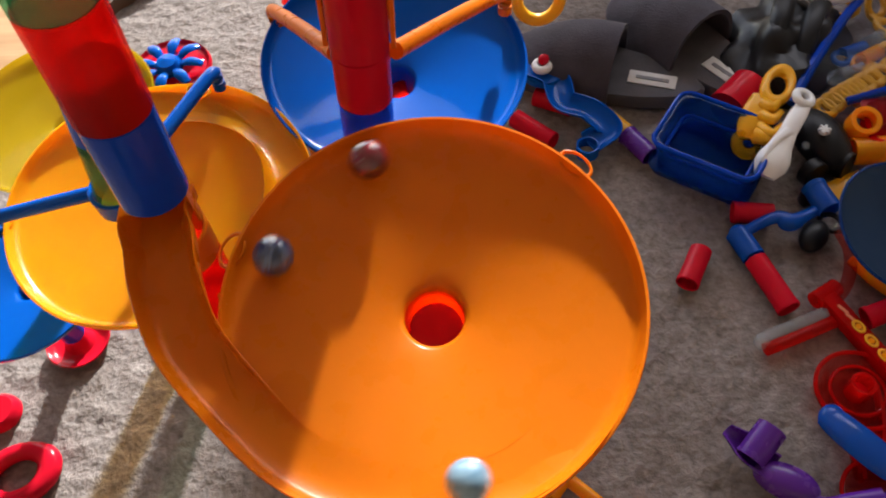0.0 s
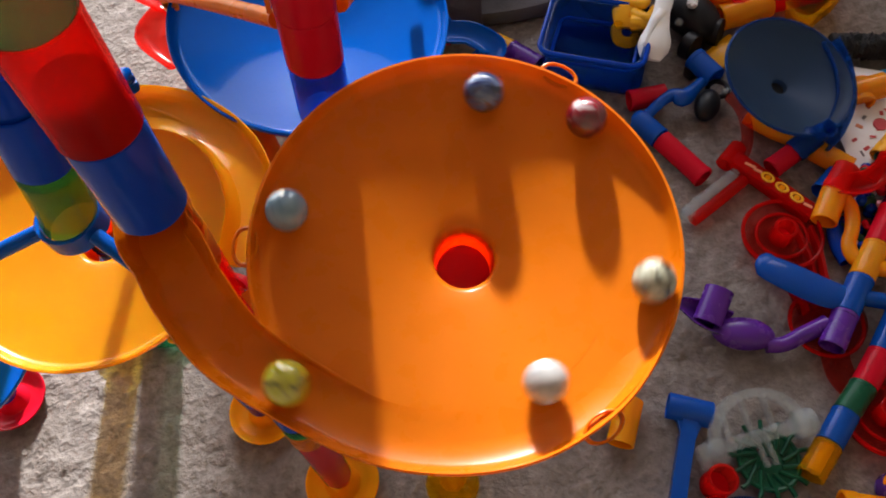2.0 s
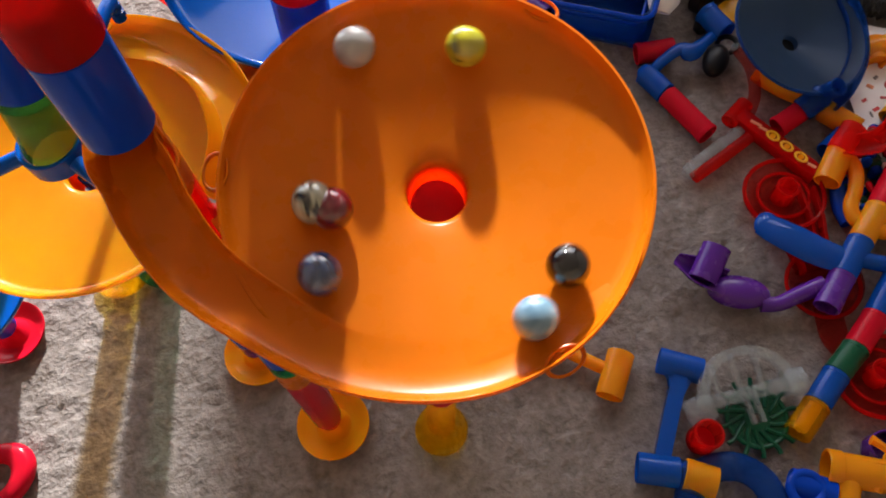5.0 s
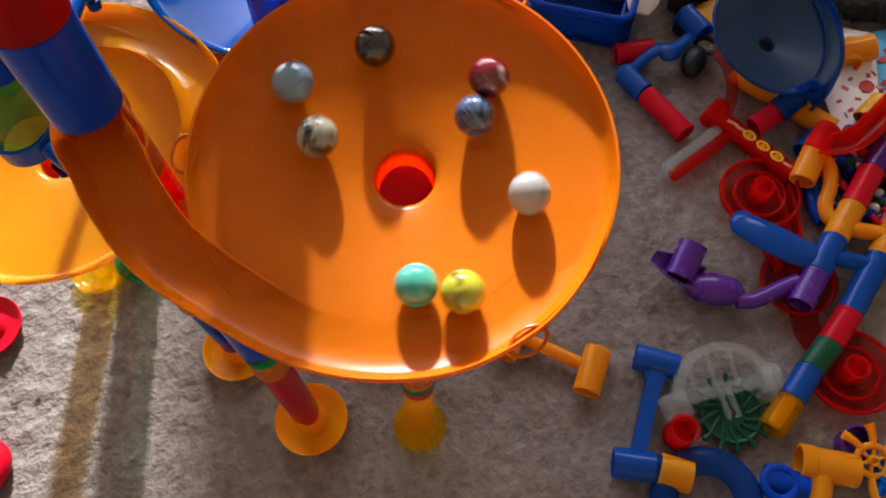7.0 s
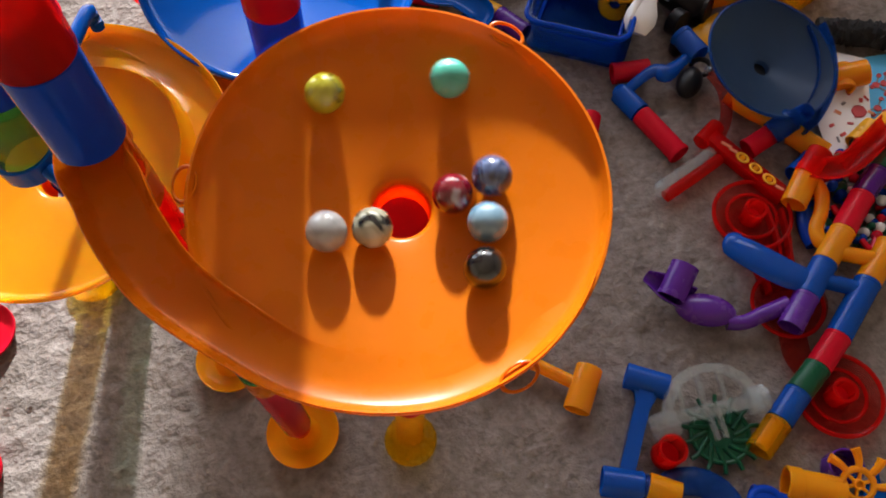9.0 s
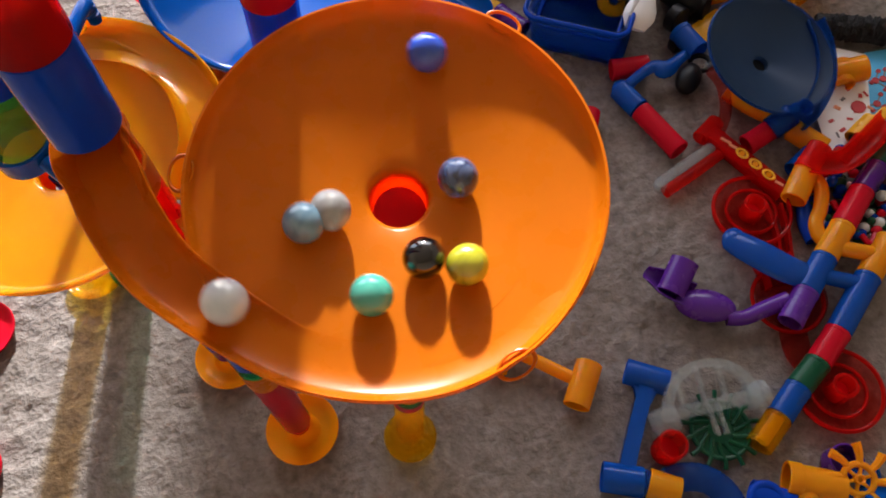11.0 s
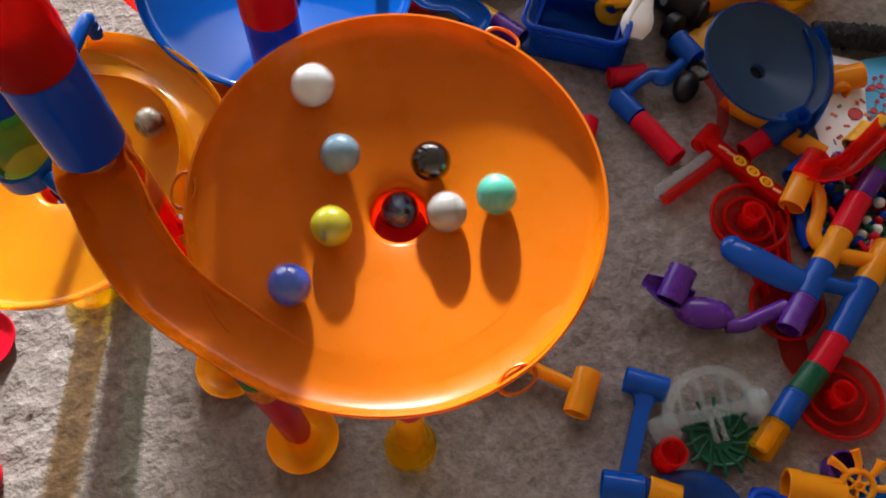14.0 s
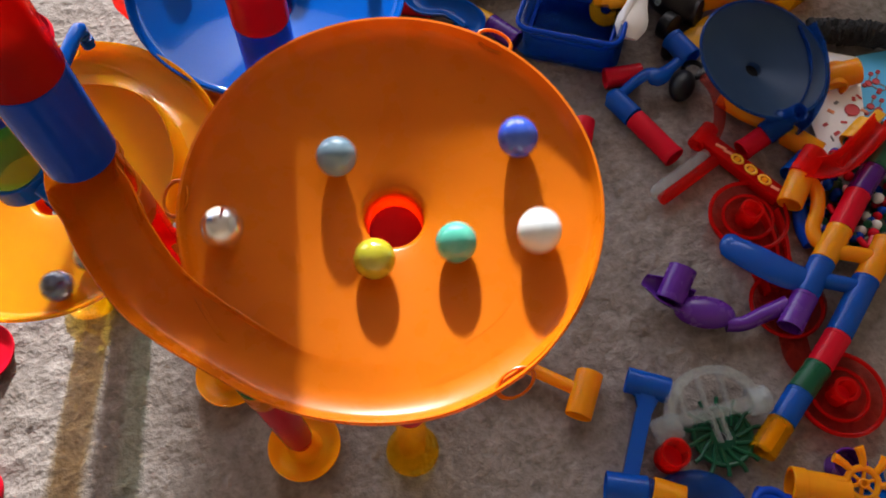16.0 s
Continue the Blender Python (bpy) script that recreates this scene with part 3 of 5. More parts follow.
# translucent navy dish
dish = thing("funnel_dish", "translucent dark blue funnel lying tilted on other pieces", "toy funnel", tilted(Vector((0.418, 0.298, 0.055)), Vector((0.2, -0.18, 1))) @ Matrix.Diagonal((1.06, 1.06, 1.06, 1)))
part("bowl", lathe([(0.0085, -0.03), (0.0085, -0.021), (0.012, -0.019), (0.06, -0.006), (0.066, 0), (0.0685, 0), (0.069, -0.001), (0.062, -0.0082), (0.0122, -0.021), (0.0105, -0.023), (0.0105, -0.03)], 72), T_NAVY, dish)
part("outlet", lathe([(0.0001, -0.0285), (0.0085, -0.0285), (0.0085, -0.0275), (0.0001, -0.0275)], 24), BLACK, dish)
part("side_chute", sweep(curve_points([(0.062, 0.034, -0.010), (0.064, 0.004, -0.012), (0.053, -0.032, -0.014), (0.03, -0.06, -0.018), (0.012, -0.072, -0.022)], 28), trough(0.0105, 0.012)), T_BLUE, dish)
part("rim", loop(0.0675, 0.0014, None, pose(0, 0, -0.0004), 72, 8), T_BLUE, dish)
sock_a, sock_b = Vector((0.42, 0.232, 0.034)), Vector((0.397, 0.226, 0.022))
neck = thing("socket", "dark blue plastic socket under the navy funnel", "toy socket")
part("body", pipe(0.0128, (sock_b - sock_a).length, 0.002, 32, None, along(sock_a, sock_b)), T_BLUE, neck)
part("mouth", pipe(0.0095, 0.022, 0.002, 28, None, pose(*sock_a, 20, 12, 0)), T_BLUE, neck)
lying("tube", (0.371, 0.219, 0.012), (0.402, 0.229, 0.018), RED, "short red plastic tube plugged into the navy dish", "toy tube", 0.0112)

bar = thing("pipe", "curved orange plastic pipe under the navy dish", "toy pipe")
part("body", sweep(curve_points([(0.378, 0.291, 0.009), (0.394, 0.265, 0.01), (0.414, 0.243, 0.01), (0.427, 0.223, 0.01)], 20), disc_section(0.0085)), HOT, bar)
part("socket", pipe(0.0122, 0.04, 0.002, 32, None, along((0.425, 0.228, 0.01), (0.443, 0.202, 0.01))), HOT, bar)

mast = thing("pipe", "thin red translucent pipe standing behind the red gauge", "toy pipe")
part("body", sweep(curve_points([(0.369, 0.319, 0.016), (0.373, 0.3, 0.016), (0.37, 0.278, 0.015), (0.362, 0.258, 0.014), (0.348, 0.24, 0.014)], 20), disc_section(0.0064)), P_RED, mast)
part("tip", ball(0.006, None, Matrix.Translation((0.368, 0.324, 0.016))), T_CLEAR, mast)

gauge = thing("gauge_pipe", "red plastic channel with yellow oval marks", "toy channel")
g0, g1 = Vector((0.339, 0.246, 0.01)), Vector((0.387, 0.155, 0.01))
part("body", box(0.0185, 0.017, (g1 - g0).length, along(g0, g1), None, 0.004), T_RED, gauge)
part("core", rod_between(g0 + (g1 - g0) * 0.06, g0 + (g1 - g0) * 0.97, 0.0055), RED, gauge)
part("end_cap", pipe(0.0092, 0.03, 0.002, 28, None, along((0.328, 0.24, 0.01), (0.349, 0.254, 0.01))), T_RED, gauge)
top = Vector((0, 0, 0.0095))
way = math.degrees(math.atan2(g1.y - g0.y, g1.x - g0.x))
for k in (0.43, 0.6, 0.77):
    bm = loop(0.0046, 0.0013, None, Matrix.Translation(g0.lerp(g1, k) + top) @ pose(0, 0, 0, 0, 0, way) @ Matrix.Diagonal((1.3, 0.95, 0.7, 1)), 24, 8)
    part("mark", bm, YELLOW, gauge)
    part("mark_centre", solid(0.003, 0.0012, 16, None, Matrix.Translation(g0.lerp(g1, k) + top - Vector((0, 0, 0.0008))), 0.0004), HOT, gauge)
for k, w in ((0.22, 0.012), (0.31, 0.009), (0.9, 0.009)):
    part("print_bar", box(w, 0.003, 0.0008, Matrix.Translation(g0.lerp(g1, k) + top - Vector((0, 0, 0.0009))) @ pose(0, 0, 0, 0, 0, way + 12), None, 0), PRINTORANGE, gauge)

half = thing("half_pipe", "clear and red plastic half pipe on the carpet", "toy half pipe")
part("clear_side", sweep(curve_points([(0.269, 0.199, 0.008), (0.302, 0.213, 0.008), (0.337, 0.228, 0.008)], 12), disc_section(0.0066, 12, 0.85)), T_CLEAR, half)
part("red_side", sweep(curve_points([(0.272, 0.188, 0.007), (0.306, 0.202, 0.007), (0.342, 0.218, 0.007)], 12), disc_section(0.0066, 12, 1.0)), T_RED, half)
part("end_knob", ball(0.0082, None, Matrix.Translation((0.27, 0.196, 0.008))), T_CLEAR, half)

# red double saucer track
track = thing("saucer_track", "red translucent track of saucers with round posts", "toy track")
SAUCER = [(0.0001, 0.002), (0.011, 0.002), (0.0115, 0.005), (0.024, 0.006), (0.0245, 0.009), (0.027, 0.009), (0.0275, 0.005), (0.037, 0.006), (0.0385, 0.012), (0.0405, 0.012), (0.0395, 0.004), (0.036, 0.0), (0.0001, 0.0)]
s_top, s_low = Vector((0.348, 0.145, 0)), Vector((0.354, -0.048, 0))
for c in (s_top, s_low):
    m = Matrix.Translation(c) @ Matrix.Diagonal((0.97, 0.97, 1, 1))
    part("saucer", lathe(SAUCER, 56, None, m), P_RED, track)
    part("rim", loop(0.0395, 0.0022, None, m @ pose(0, 0, 0.011), 48, 8), T_RED, track)
    part("inner_rim", loop(0.0255, 0.0018, None, m @ pose(0, 0, 0.0085), 40, 8), T_RED, track)
    part("post", pipe(0.0118, 0.024, 0.0032, 32, None, m @ pose(0, 0, 0.002)), T_RED, track)
    part("post_floor", solid(0.0085, 0.006, 24, None, m @ pose(0, 0, 0.004)), RED, track)
part("saucer", lathe([(0.0001, 0.002), (0.024, 0.002), (0.030, 0.006), (0.0325, 0.010), (0.0345, 0.009), (0.032, 0.002), (0.0001, 0)], 48, None, Matrix.Translation((0.349, 0.048, 0))), P_RED, track)
part("rim", loop(0.0335, 0.002, None, Matrix.Translation((0.345, 0.046, 0.009)), 48, 8), T_RED, track)
for pts in ([(0.32, 0.129, 0.008), (0.328, 0.1, 0.008), (0.334, 0.073, 0.008), (0.333, 0.061, 0.008)], [(0.379, 0.145, 0.008), (0.374, 0.114, 0.008), (0.367, 0.09, 0.008), (0.362, 0.066, 0.008)], [(0.366, 0.151, 0.006), (0.364, 0.118, 0.006), (0.356, 0.087, 0.006), (0.351, 0.067, 0.006)]):
    part("wall", sweep(curve_points(pts, 18), [(-0.0016, -0.008), (0.0016, -0.008), (0.0016, 0.004), (-0.0016, 0.004)]), T_RED, track)
part("channel_floor", sweep(curve_points([(0.349, 0.124, 0.001), (0.351, 0.091, 0.001), (0.351, 0.063, 0.001)], 14), [(-0.022, -0.001), (0.022, -0.001), (0.022, 0.001), (-0.022, 0.001)]), P_RED, track)
part("channel", sweep(curve_points([(0.34, 0.028, 0.001), (0.335, 0.01, 0.001), (0.333, -0.007, 0.001), (0.34, -0.026, 0.001)], 16), trough(0.013, 0.01)), P_RED, track)


# the two long joined rods
def joined(name, label, points, mats, r=0.0121):
    t = thing(name, label, "toy rod")
    points = [Vector(p) for p in points]
    for p, q, mat in zip(points, points[1:], mats):
        part("tube", pipe(r, (q - p).length, 0.0018, 36, None, along(p, q)), mat, t)
        part("band", pipe(r * 1.03, 0.0035, 0.002, 36, None, along(q - (q - p).normalized() * 0.0042, q + (q - p))), mat, t)
    return t


rod = joined("rod", "long rod of joined coloured tubes across the heap", [(0.332, 0.02, 0.02), (0.359, 0.046, 0.022), (0.389, 0.074, 0.024), (0.419, 0.101, 0.026), (0.452, 0.132, 0.028), (0.478, 0.153, 0.03), (0.502, 0.175, 0.032), (0.523, 0.194, 0.034)], [PURPLE, SEABLUE, HOT, RED, T_PURPLE, GREEN, T_RED])
part("paddle", sweep(curve_points([(0.371, 0.056, 0.024), (0.349, 0.069, 0.027), (0.327, 0.091, 0.028), (0.308, 0.115, 0.024)], 28), disc_section(0.0148, 16, 0.5), scale=lambda f: 0.55 + 0.5 * math.sin(math.pi * min(1, 0.15 + f * 0.62)) - 0.75 * max(0.0, f - 0.86) ** 1.0 * 6.0 * max(0.0, f - 0.86)), SEABLUE, rod, "leaf-shaped blue paddle")
part("paddle_tip", ball(0.0142, None, Matrix.Translation((0.312, 0.112, 0.024)) @ pose(0, 0, 0, 0, 0, -32) @ Matrix.Diagonal((0.8, 0.98, 0.5, 1)), 24, 16), SEABLUE, rod)
pair = joined("rod", "rod of joined orange, blue, red, green and yellow tubes", [(0.264, -0.08, 0.01), (0.292, -0.059, 0.011), (0.319, -0.038, 0.012), (0.345, -0.02, 0.014), (0.374, 0.003, 0.016), (0.422, 0.047, 0.02), (0.457, 0.078, 0.024)], [T_YELLOW, SEABLUE, GREEN, RED, SEABLUE, HOT])
part("core", rod_between((0.268, -0.077, 0.01), (0.291, -0.059, 0.011), 0.006), YELLOW, pair)
part("bridge", rod_between((0.38, 0.056, 0.024), (0.414, 0.039, 0.021), 0.0078), SEABLUE, pair)
part("bridge", rod_between((0.404, 0.08, 0.026), (0.437, 0.065, 0.024), 0.0078), HOT, pair)

purple = thing("curved_chute", "purple plastic curved chute with a cup", "toy chute")
part("spout", sweep(curve_points([(0.217, 0.101, 0.02), (0.228, 0.091, 0.014), (0.239, 0.08, 0.01), (0.254, 0.068, 0.008)], 20), trough(0.0135, 0.013), scale=lambda f: 0.5 + 0.5 * min(1, f * 2.5)), PURPLE, purple)
part("cup", pipe(0.0138, 0.036, 0.002, 36, None, along((0.235, 0.075, 0.018), (0.256, 0.099, 0.026))), PURPLE, purple)
part("cup_core", rod_between((0.237, 0.077, 0.018), (0.254, 0.097, 0.024), 0.0095), PURPLE, purple)
part("bulb", ball(0.0165, None, Matrix.Translation((0.265, 0.057, 0.013)) @ pose(0, 0, 0, 0, 0, -23) @ Matrix.Diagonal((1.75, 0.98, 0.8, 1)), 32, 20), PURPLE, purple)
part("neck", sweep(curve_points([(0.281, 0.041, 0.011), (0.296, 0.037, 0.012), (0.316, 0.04, 0.014), (0.341, 0.043, 0.018)], 20), disc_section(0.0085, 14), scale=lambda f: 0.85 + 0.25 * abs(f - 0.3)), PURPLE, purple)

# orange three-way piece under the rods
elbow = thing("elbow_pipe", "orange plastic elbow pipe with a ring handle", "toy elbow")
part("socket", pipe(0.0128, 0.046, 0.002, 36, None, along((0.386, 0.141, 0.022), (0.415, 0.173, 0.028))), HOT, elbow)
part("handle", sweep(curve_points([(0.415, 0.164, 0.024), (0.417, 0.146, 0.024), (0.409, 0.127, 0.022), (0.398, 0.112, 0.02), (0.396, 0.097, 0.02), (0.402, 0.088, 0.022)], 26), disc_section(0.0072)), HOT, elbow)
bend = thing("curved_chute", "translucent red curved chute beside the rod", "toy chute")
part("body", sweep(curve_points([(0.409, 0.168, 0.034), (0.422, 0.162, 0.034), (0.441, 0.161, 0.036), (0.466, 0.172, 0.038), (0.501, 0.193, 0.042)], 26), trough(0.0125, 0.012)), T_RED, bend)
part("socket", pipe(0.0122, 0.03, 0.002, 32, None, along((0.407, 0.167, 0.03), (0.425, 0.182, 0.036))), T_RED, bend)
part("wing", sweep(curve_points([(0.441, 0.164, 0.036), (0.458, 0.177, 0.038), (0.472, 0.191, 0.036)], 12), disc_section(0.008, 10, 0.5), scale=lambda f: 1.1 - 0.7 * f), T_RED, bend)
lump = thing("connector", "yellow plastic connector behind the red chute", "toy connector")
part("body", pipe(0.011, 0.03, 0.002, 28, None, along((0.478, 0.196, 0.016), (0.501, 0.209, 0.02))), YELLOW, lump)
part("fork", box(0.03, 0.012, 0.012, Matrix.Translation((0.512, 0.212, 0.012)) @ pose(0, 0, 0, 0, 0, 30), None, 0.003), YELLOW, lump)
part("fork", box(0.016, 0.01, 0.012, Matrix.Translation((0.489, 0.203, 0.016)) @ pose(0, 0, 0, 0, 0, -40), None, 0.003), YELLOW, lump)
under = thing("connector", "blue plastic connector under the orange elbow", "toy connector")
part("body", pipe(0.0115, 0.03, 0.002, 28, None, along((0.407, 0.178, 0.01), (0.426, 0.189, 0.01))), SEABLUE, under)
under = thing("connector", "dark blue plastic piece beside the bead pile", "toy connector")
part("body", sweep(curve_points([(0.404, 0.141, 0.006), (0.397, 0.119, 0.006), (0.397, 0.1, 0.006)], 12), disc_section(0.009)), BLUE, under)

# pile of small beads
random.seed(4)
for mat, count, label in ((GREEN, 110, "dark green"), (BLUE, 60, "dark blue"), (RED, 34, "red"), (WHITE, 44, "white")):
    bm = bmesh.new()
    for i in range(count):
        u, v = random.random(), random.random()
        x, y = 0.412 + 0.135 * u - 0.02 * v, 0.075 + 0.095 * v + 0.05 * u
        ball(random.uniform(0.0045, 0.0062), bm, Matrix.Translation((x, y, 0.001 + 0.016 * random.random())), 10, 7)
    tagged(part("bead_pile", bm, mat), f"pile of small {label} beads under the rods", "beads", kind="stuff")
for a, b, c in (((0.424, 0.131, 0.02), (0.425, 0.122, 0.02), (0.433, 0.119, 0.018)), ((0.435, 0.089, 0.02), (0.438, 0.078, 0.022), (0.451, 0.09, 0.02))):
    hook = thing("hook", "small red plastic hook among the beads", "toy hook", None, "red hooks in the beads")
    part("shaft", sweep(curve_points([a, b, c], 12), disc_section(0.003, 8)), RED, hook)
    part("knob", ball(0.0055, None, Matrix.Translation(c)), RED, hook)

# blue T piece with an orange band
tee = thing("tee_piece", "long blue plastic T piece with an orange band", "toy connector")
part("socket", pipe(0.0122, 0.04, 0.002, 32, None, along((0.171, 0.013, 0.012), (0.203, -0.006, 0.012))), SEABLUE, tee)
part("socket_core", rod_between((0.174, 0.012, 0.012), (0.2, -0.005, 0.012), 0.009), SEABLUE, tee)
part("gusset", sweep([Vector(p) for p in ((0.186, 0, 0.011), (0.184, -0.008, 0.011), (0.177, -0.021, 0.011))], [(-0.016, -0.004), (0.016, -0.004), (0.016, 0.004), (-0.016, 0.004)], scale=lambda f: (1 - 0.62 * f, 1)), SEABLUE, tee)
part("stem", sweep([Vector(p) for p in ((0.186, -0.004, 0.011), (0.166, -0.036, 0.011), (0.144, -0.073, 0.011))], [(-0.0068, -0.007), (0.0068, -0.007), (0.0068, 0.007), (-0.0068, 0.007)]), SEABLUE, tee)
part("socket", pipe(0.0135, 0.036, 0.002, 32, None, along((0.121, -0.074, 0.012), (0.149, -0.085, 0.012))), SEABLUE, tee)
part("socket_core", rod_between((0.124, -0.076, 0.012), (0.147, -0.085, 0.012), 0.01), SEABLUE, tee)
part("sleeve", pipe(0.0125, 0.014, 0.002, 32, None, along((0.149, -0.085, 0.012), (0.16, -0.091, 0.012))), T_BLUE, tee)
part("band", pipe(0.0142, 0.028, 0.002, 32, None, along((0.158, -0.089, 0.012), (0.177, -0.1, 0.012))), HOT, tee)
hoop = Vector((0.188, -0.124, 0.01))
part("ring", sweep([hoop + Vector((0.036 * math.cos(a), 0.034 * math.sin(a), 0)) for a in (math.radians(-30 + 240 * i / 40) for i in range(41))], disc_section(0.0125, 14, 0.7)), T_BLUE, tee)

gl, gr = Vector((0.188, -0.037, 0.018)), Vector((0.274, -0.037, 0.018))
lean = math.degrees(math.atan2(gr.y - gl.y, gr.x - gl.x))
reach = (gr - gl).length / 2
grille = thing("grille", "clear plastic half-round grille on the carpet", "toy grille", Matrix.Translation((gl + gr) / 2) @ pose(0, 0, 0, 14, 0, lean))
part("axle", box(2 * reach, 0.013, 0.010, pose(0, 0, -0.005), None, 0.004), T_CLEAR, grille)
part("end_block", box(0.026, 0.024, 0.018, pose(-reach + 0.002, -0.004, -0.009, 0, 0, 8), None, 0.005), T_CLEAR, grille)
part("end_ring", pipe(0.0125, 0.018, 0.0025, 28, None, along((reach - 0.006, 0, 0), (reach + 0.012, 0, 0))), T_CLEAR, grille)
part("arch", sweep([Vector((0.004 + 0.04 * math.cos(a), 0.038 * math.sin(a), 0.002)) for a in (math.pi * i / 28 for i in range(29))], [(-0.004, -0.006), (0.004, -0.006), (0.004, 0.006), (-0.004, 0.006)]), T_CLEAR, grille)
for x in (-0.022, -0.002, 0.018):
    h = 0.038 * math.sqrt(1 - (x / 0.041) ** 2)
    part("slat", box(0.0042, h, 0.008, pose(x, h / 2, -0.002), None, 0.001), T_CLEAR, grille)
for x in (0.0, 0.008):
    part("prong", box(0.0042, 0.03, 0.009, pose(x + 0.001, -0.012, -0.004, 0, 0, 4), None, 0.001), T_CLEAR, grille)

gear = thing("gear", "dark green translucent toothed gear on the carpet", "toy gear", Matrix.Translation((0.239, -0.057, 0)))
part("disc", lathe([(0.004, 0), (0.024, 0), (0.025, 0.002), (0.024, 0.004), (0.004, 0.004)], 40), GREEN, gear)
part("rim", loop(0.026, 0.0022, None, pose(0, 0, 0.004), 40, 8), GREEN, gear)
for i in range(14):
    a = i * 0.449
    pts = [Vector((r * math.cos(a + k), r * math.sin(a + k), 0.004)) for r, k in ((0.012, -0.35), (0.021, -0.1), (0.029, 0.02), (0.036, 0.0))]
    part("tooth", sweep(curve_points(pts, 8), disc_section(0.0022, 8, 1.3)), GREEN, gear)

c0, c1 = Vector((0.185, -0.064, 0)), Vector((0.187, -0.064, 0.03))
cup = thing("tube", "short red plastic tube standing upright", "toy tube")
part("body", pipe(0.0132, (c1 - c0).length, 0.0026, 36, None, along(c0, c1)), T_RED, cup)
part("floor_disc", solid(0.0112, 0.004, 28, None, along(c0 + (c1 - c0) * 0.1, c1)), RED, cup)

# orange tee under the big funnel
ot = thing("tee_piece", "orange plastic T piece lying on the carpet", "toy connector")
part("socket", pipe(0.0126, 0.044, 0.002, 36, None, along((0.141, 0.028, 0.011), (0.119, -0.006, 0.011))), HOT, ot)
part("stem", sweep([Vector(p) for p in ((0.129, 0.012, 0.01), (0.097, 0.039, 0.01), (0.07, 0.061, 0.01))], disc_section(0.0066, 10)), HOT, ot)
part("socket", pipe(0.0126, 0.04, 0.002, 36, None, along((0.076, 0.075, 0.011), (0.054, 0.045, 0.011))), HOT, ot)

# orange tube with spoked wheel and blue star
ow = thing("tube", "orange plastic tube beside a spoked wheel", "toy tube")
part("body", pipe(0.0145, 0.048, 0.002, 36, None, along((0.275, -0.111, 0.013), (0.311, -0.127, 0.013))), HOT, ow)
part("collar", pipe(0.0156, 0.012, 0.002, 36, None, along((0.275, -0.111, 0.013), (0.311, -0.127, 0.013))), HOT, ow)
part("branch", pipe(0.0118, 0.034, 0.002, 32, None, along((0.289, -0.125, 0.012), (0.277, -0.144, 0.01))), HOT, ow)
sp = thing("spoked_wheel", "orange plastic wheel with open spokes", "toy wheel", Matrix.Translation((0.33, -0.126, 0.024)) @ pose(0, 0, 0, 12, -8, 0))
part("hub", loop(0.0125, 0.003, None, Matrix(), 32, 8), HOT, sp)
part("axle", pipe(0.0045, 0.008, 0.002, 20, None, pose(0, 0, -0.003)), HOT, sp)
for i in range(3):
    part("strut", box(0.02, 0.003, 0.004, pose(0, 0, -0.002, 0, 0, 60 * i), None, 0.001), HOT, sp)
for i in range(8):
    a = math.radians(45 * i + 20)
    part("spoke", sweep([Vector((r * math.cos(a + b), r * math.sin(a + b), 0)) for r, b in ((0.012, 0), (0.02, 0.05), (0.027, 0.12), (0.03, 0.16))], disc_section(0.0035, 8), scale=lambda f: 0.8 + 0.5 * f), HOT, sp)
star = thing("star_wheel", "blue plastic star wheel lying by the orange tube", "toy wheel", Matrix.Translation((0.341, -0.14, 0.012)))
part("hub", solid(0.012, 0.012), SKYBLUE, star)
for i in range(7):
    a = 360 / 7 * i + 12
    part("point", sweep([pose(0, 0, 0.006, 0, 0, a) @ Vector((x, 0, 0)) for x in (0.008, 0.018, 0.03)], disc_section(0.006, 8), scale=lambda f: 1.05 - 0.8 * f), SKYBLUE, star)
part("arm", rod_between((0.317, -0.124, 0.014), (0.337, -0.136, 0.016), 0.008), SKYBLUE, star)
dark = thing("tube", "dark purple plastic tube standing on the carpet", "toy tube", Matrix.Translation((0.33, -0.109, -0.003)))
part("body", pipe(0.015, 0.022, 0.002, 32), PURPLE, dark)
part("floor_disc", solid(0.0128, 0.004), PURPLE, dark)
low = thing("connector", "dark blue plastic ring connector on the carpet", "toy connector")
part("body", pipe(0.0125, 0.036, 0.003, 32, None, along((0.242, -0.116, 0.011), (0.266, -0.13, 0.011))), BLUE, low)
part("ring", loop(0.013, 0.004, None, Matrix.Translation((0.25, -0.125, 0.02))), BLUE, low)
bit = thing("bead", "white round bead on the carpet", "bead", pose(0.402, -0.075, 0.005))
part("body", ball(0.009), WHITE, bit)

# ---- further off ----
tub = thing("box", "blue translucent plastic tub with rounded corners", "toy box", pose(0.252, 0.428, -0.002, 0, 0, -31))


def rounded(w, d, r, n=6):
    pts = []
    for cx, cy, a0 in ((w - r, d - r, 0), (-w + r, d - r, 90), (-w + r, -d + r, 180), (w - r, -d + r, 270)):
        pts += [(cx + r * math.cos(radians(a0 + 90 * i / n)), cy + r * math.sin(radians(a0 + 90 * i / n))) for i in range(n + 1)]
    return pts


def shell(layers):
    bm = bmesh.new()
    rings = [[bm.verts.new((x, y, z)) for x, y in rounded(w, d, r)] for w, d, r, z in layers]
    c = len(rings[0])
    for p, q in zip(rings, rings[1:]):
        for j in range(c):
            bm.faces.new((p[j], q[j], q[(j + 1) % c], p[(j + 1) % c]))
    bm.faces.new(rings[0])
    bm.faces.new(rings[-1])
    return bm


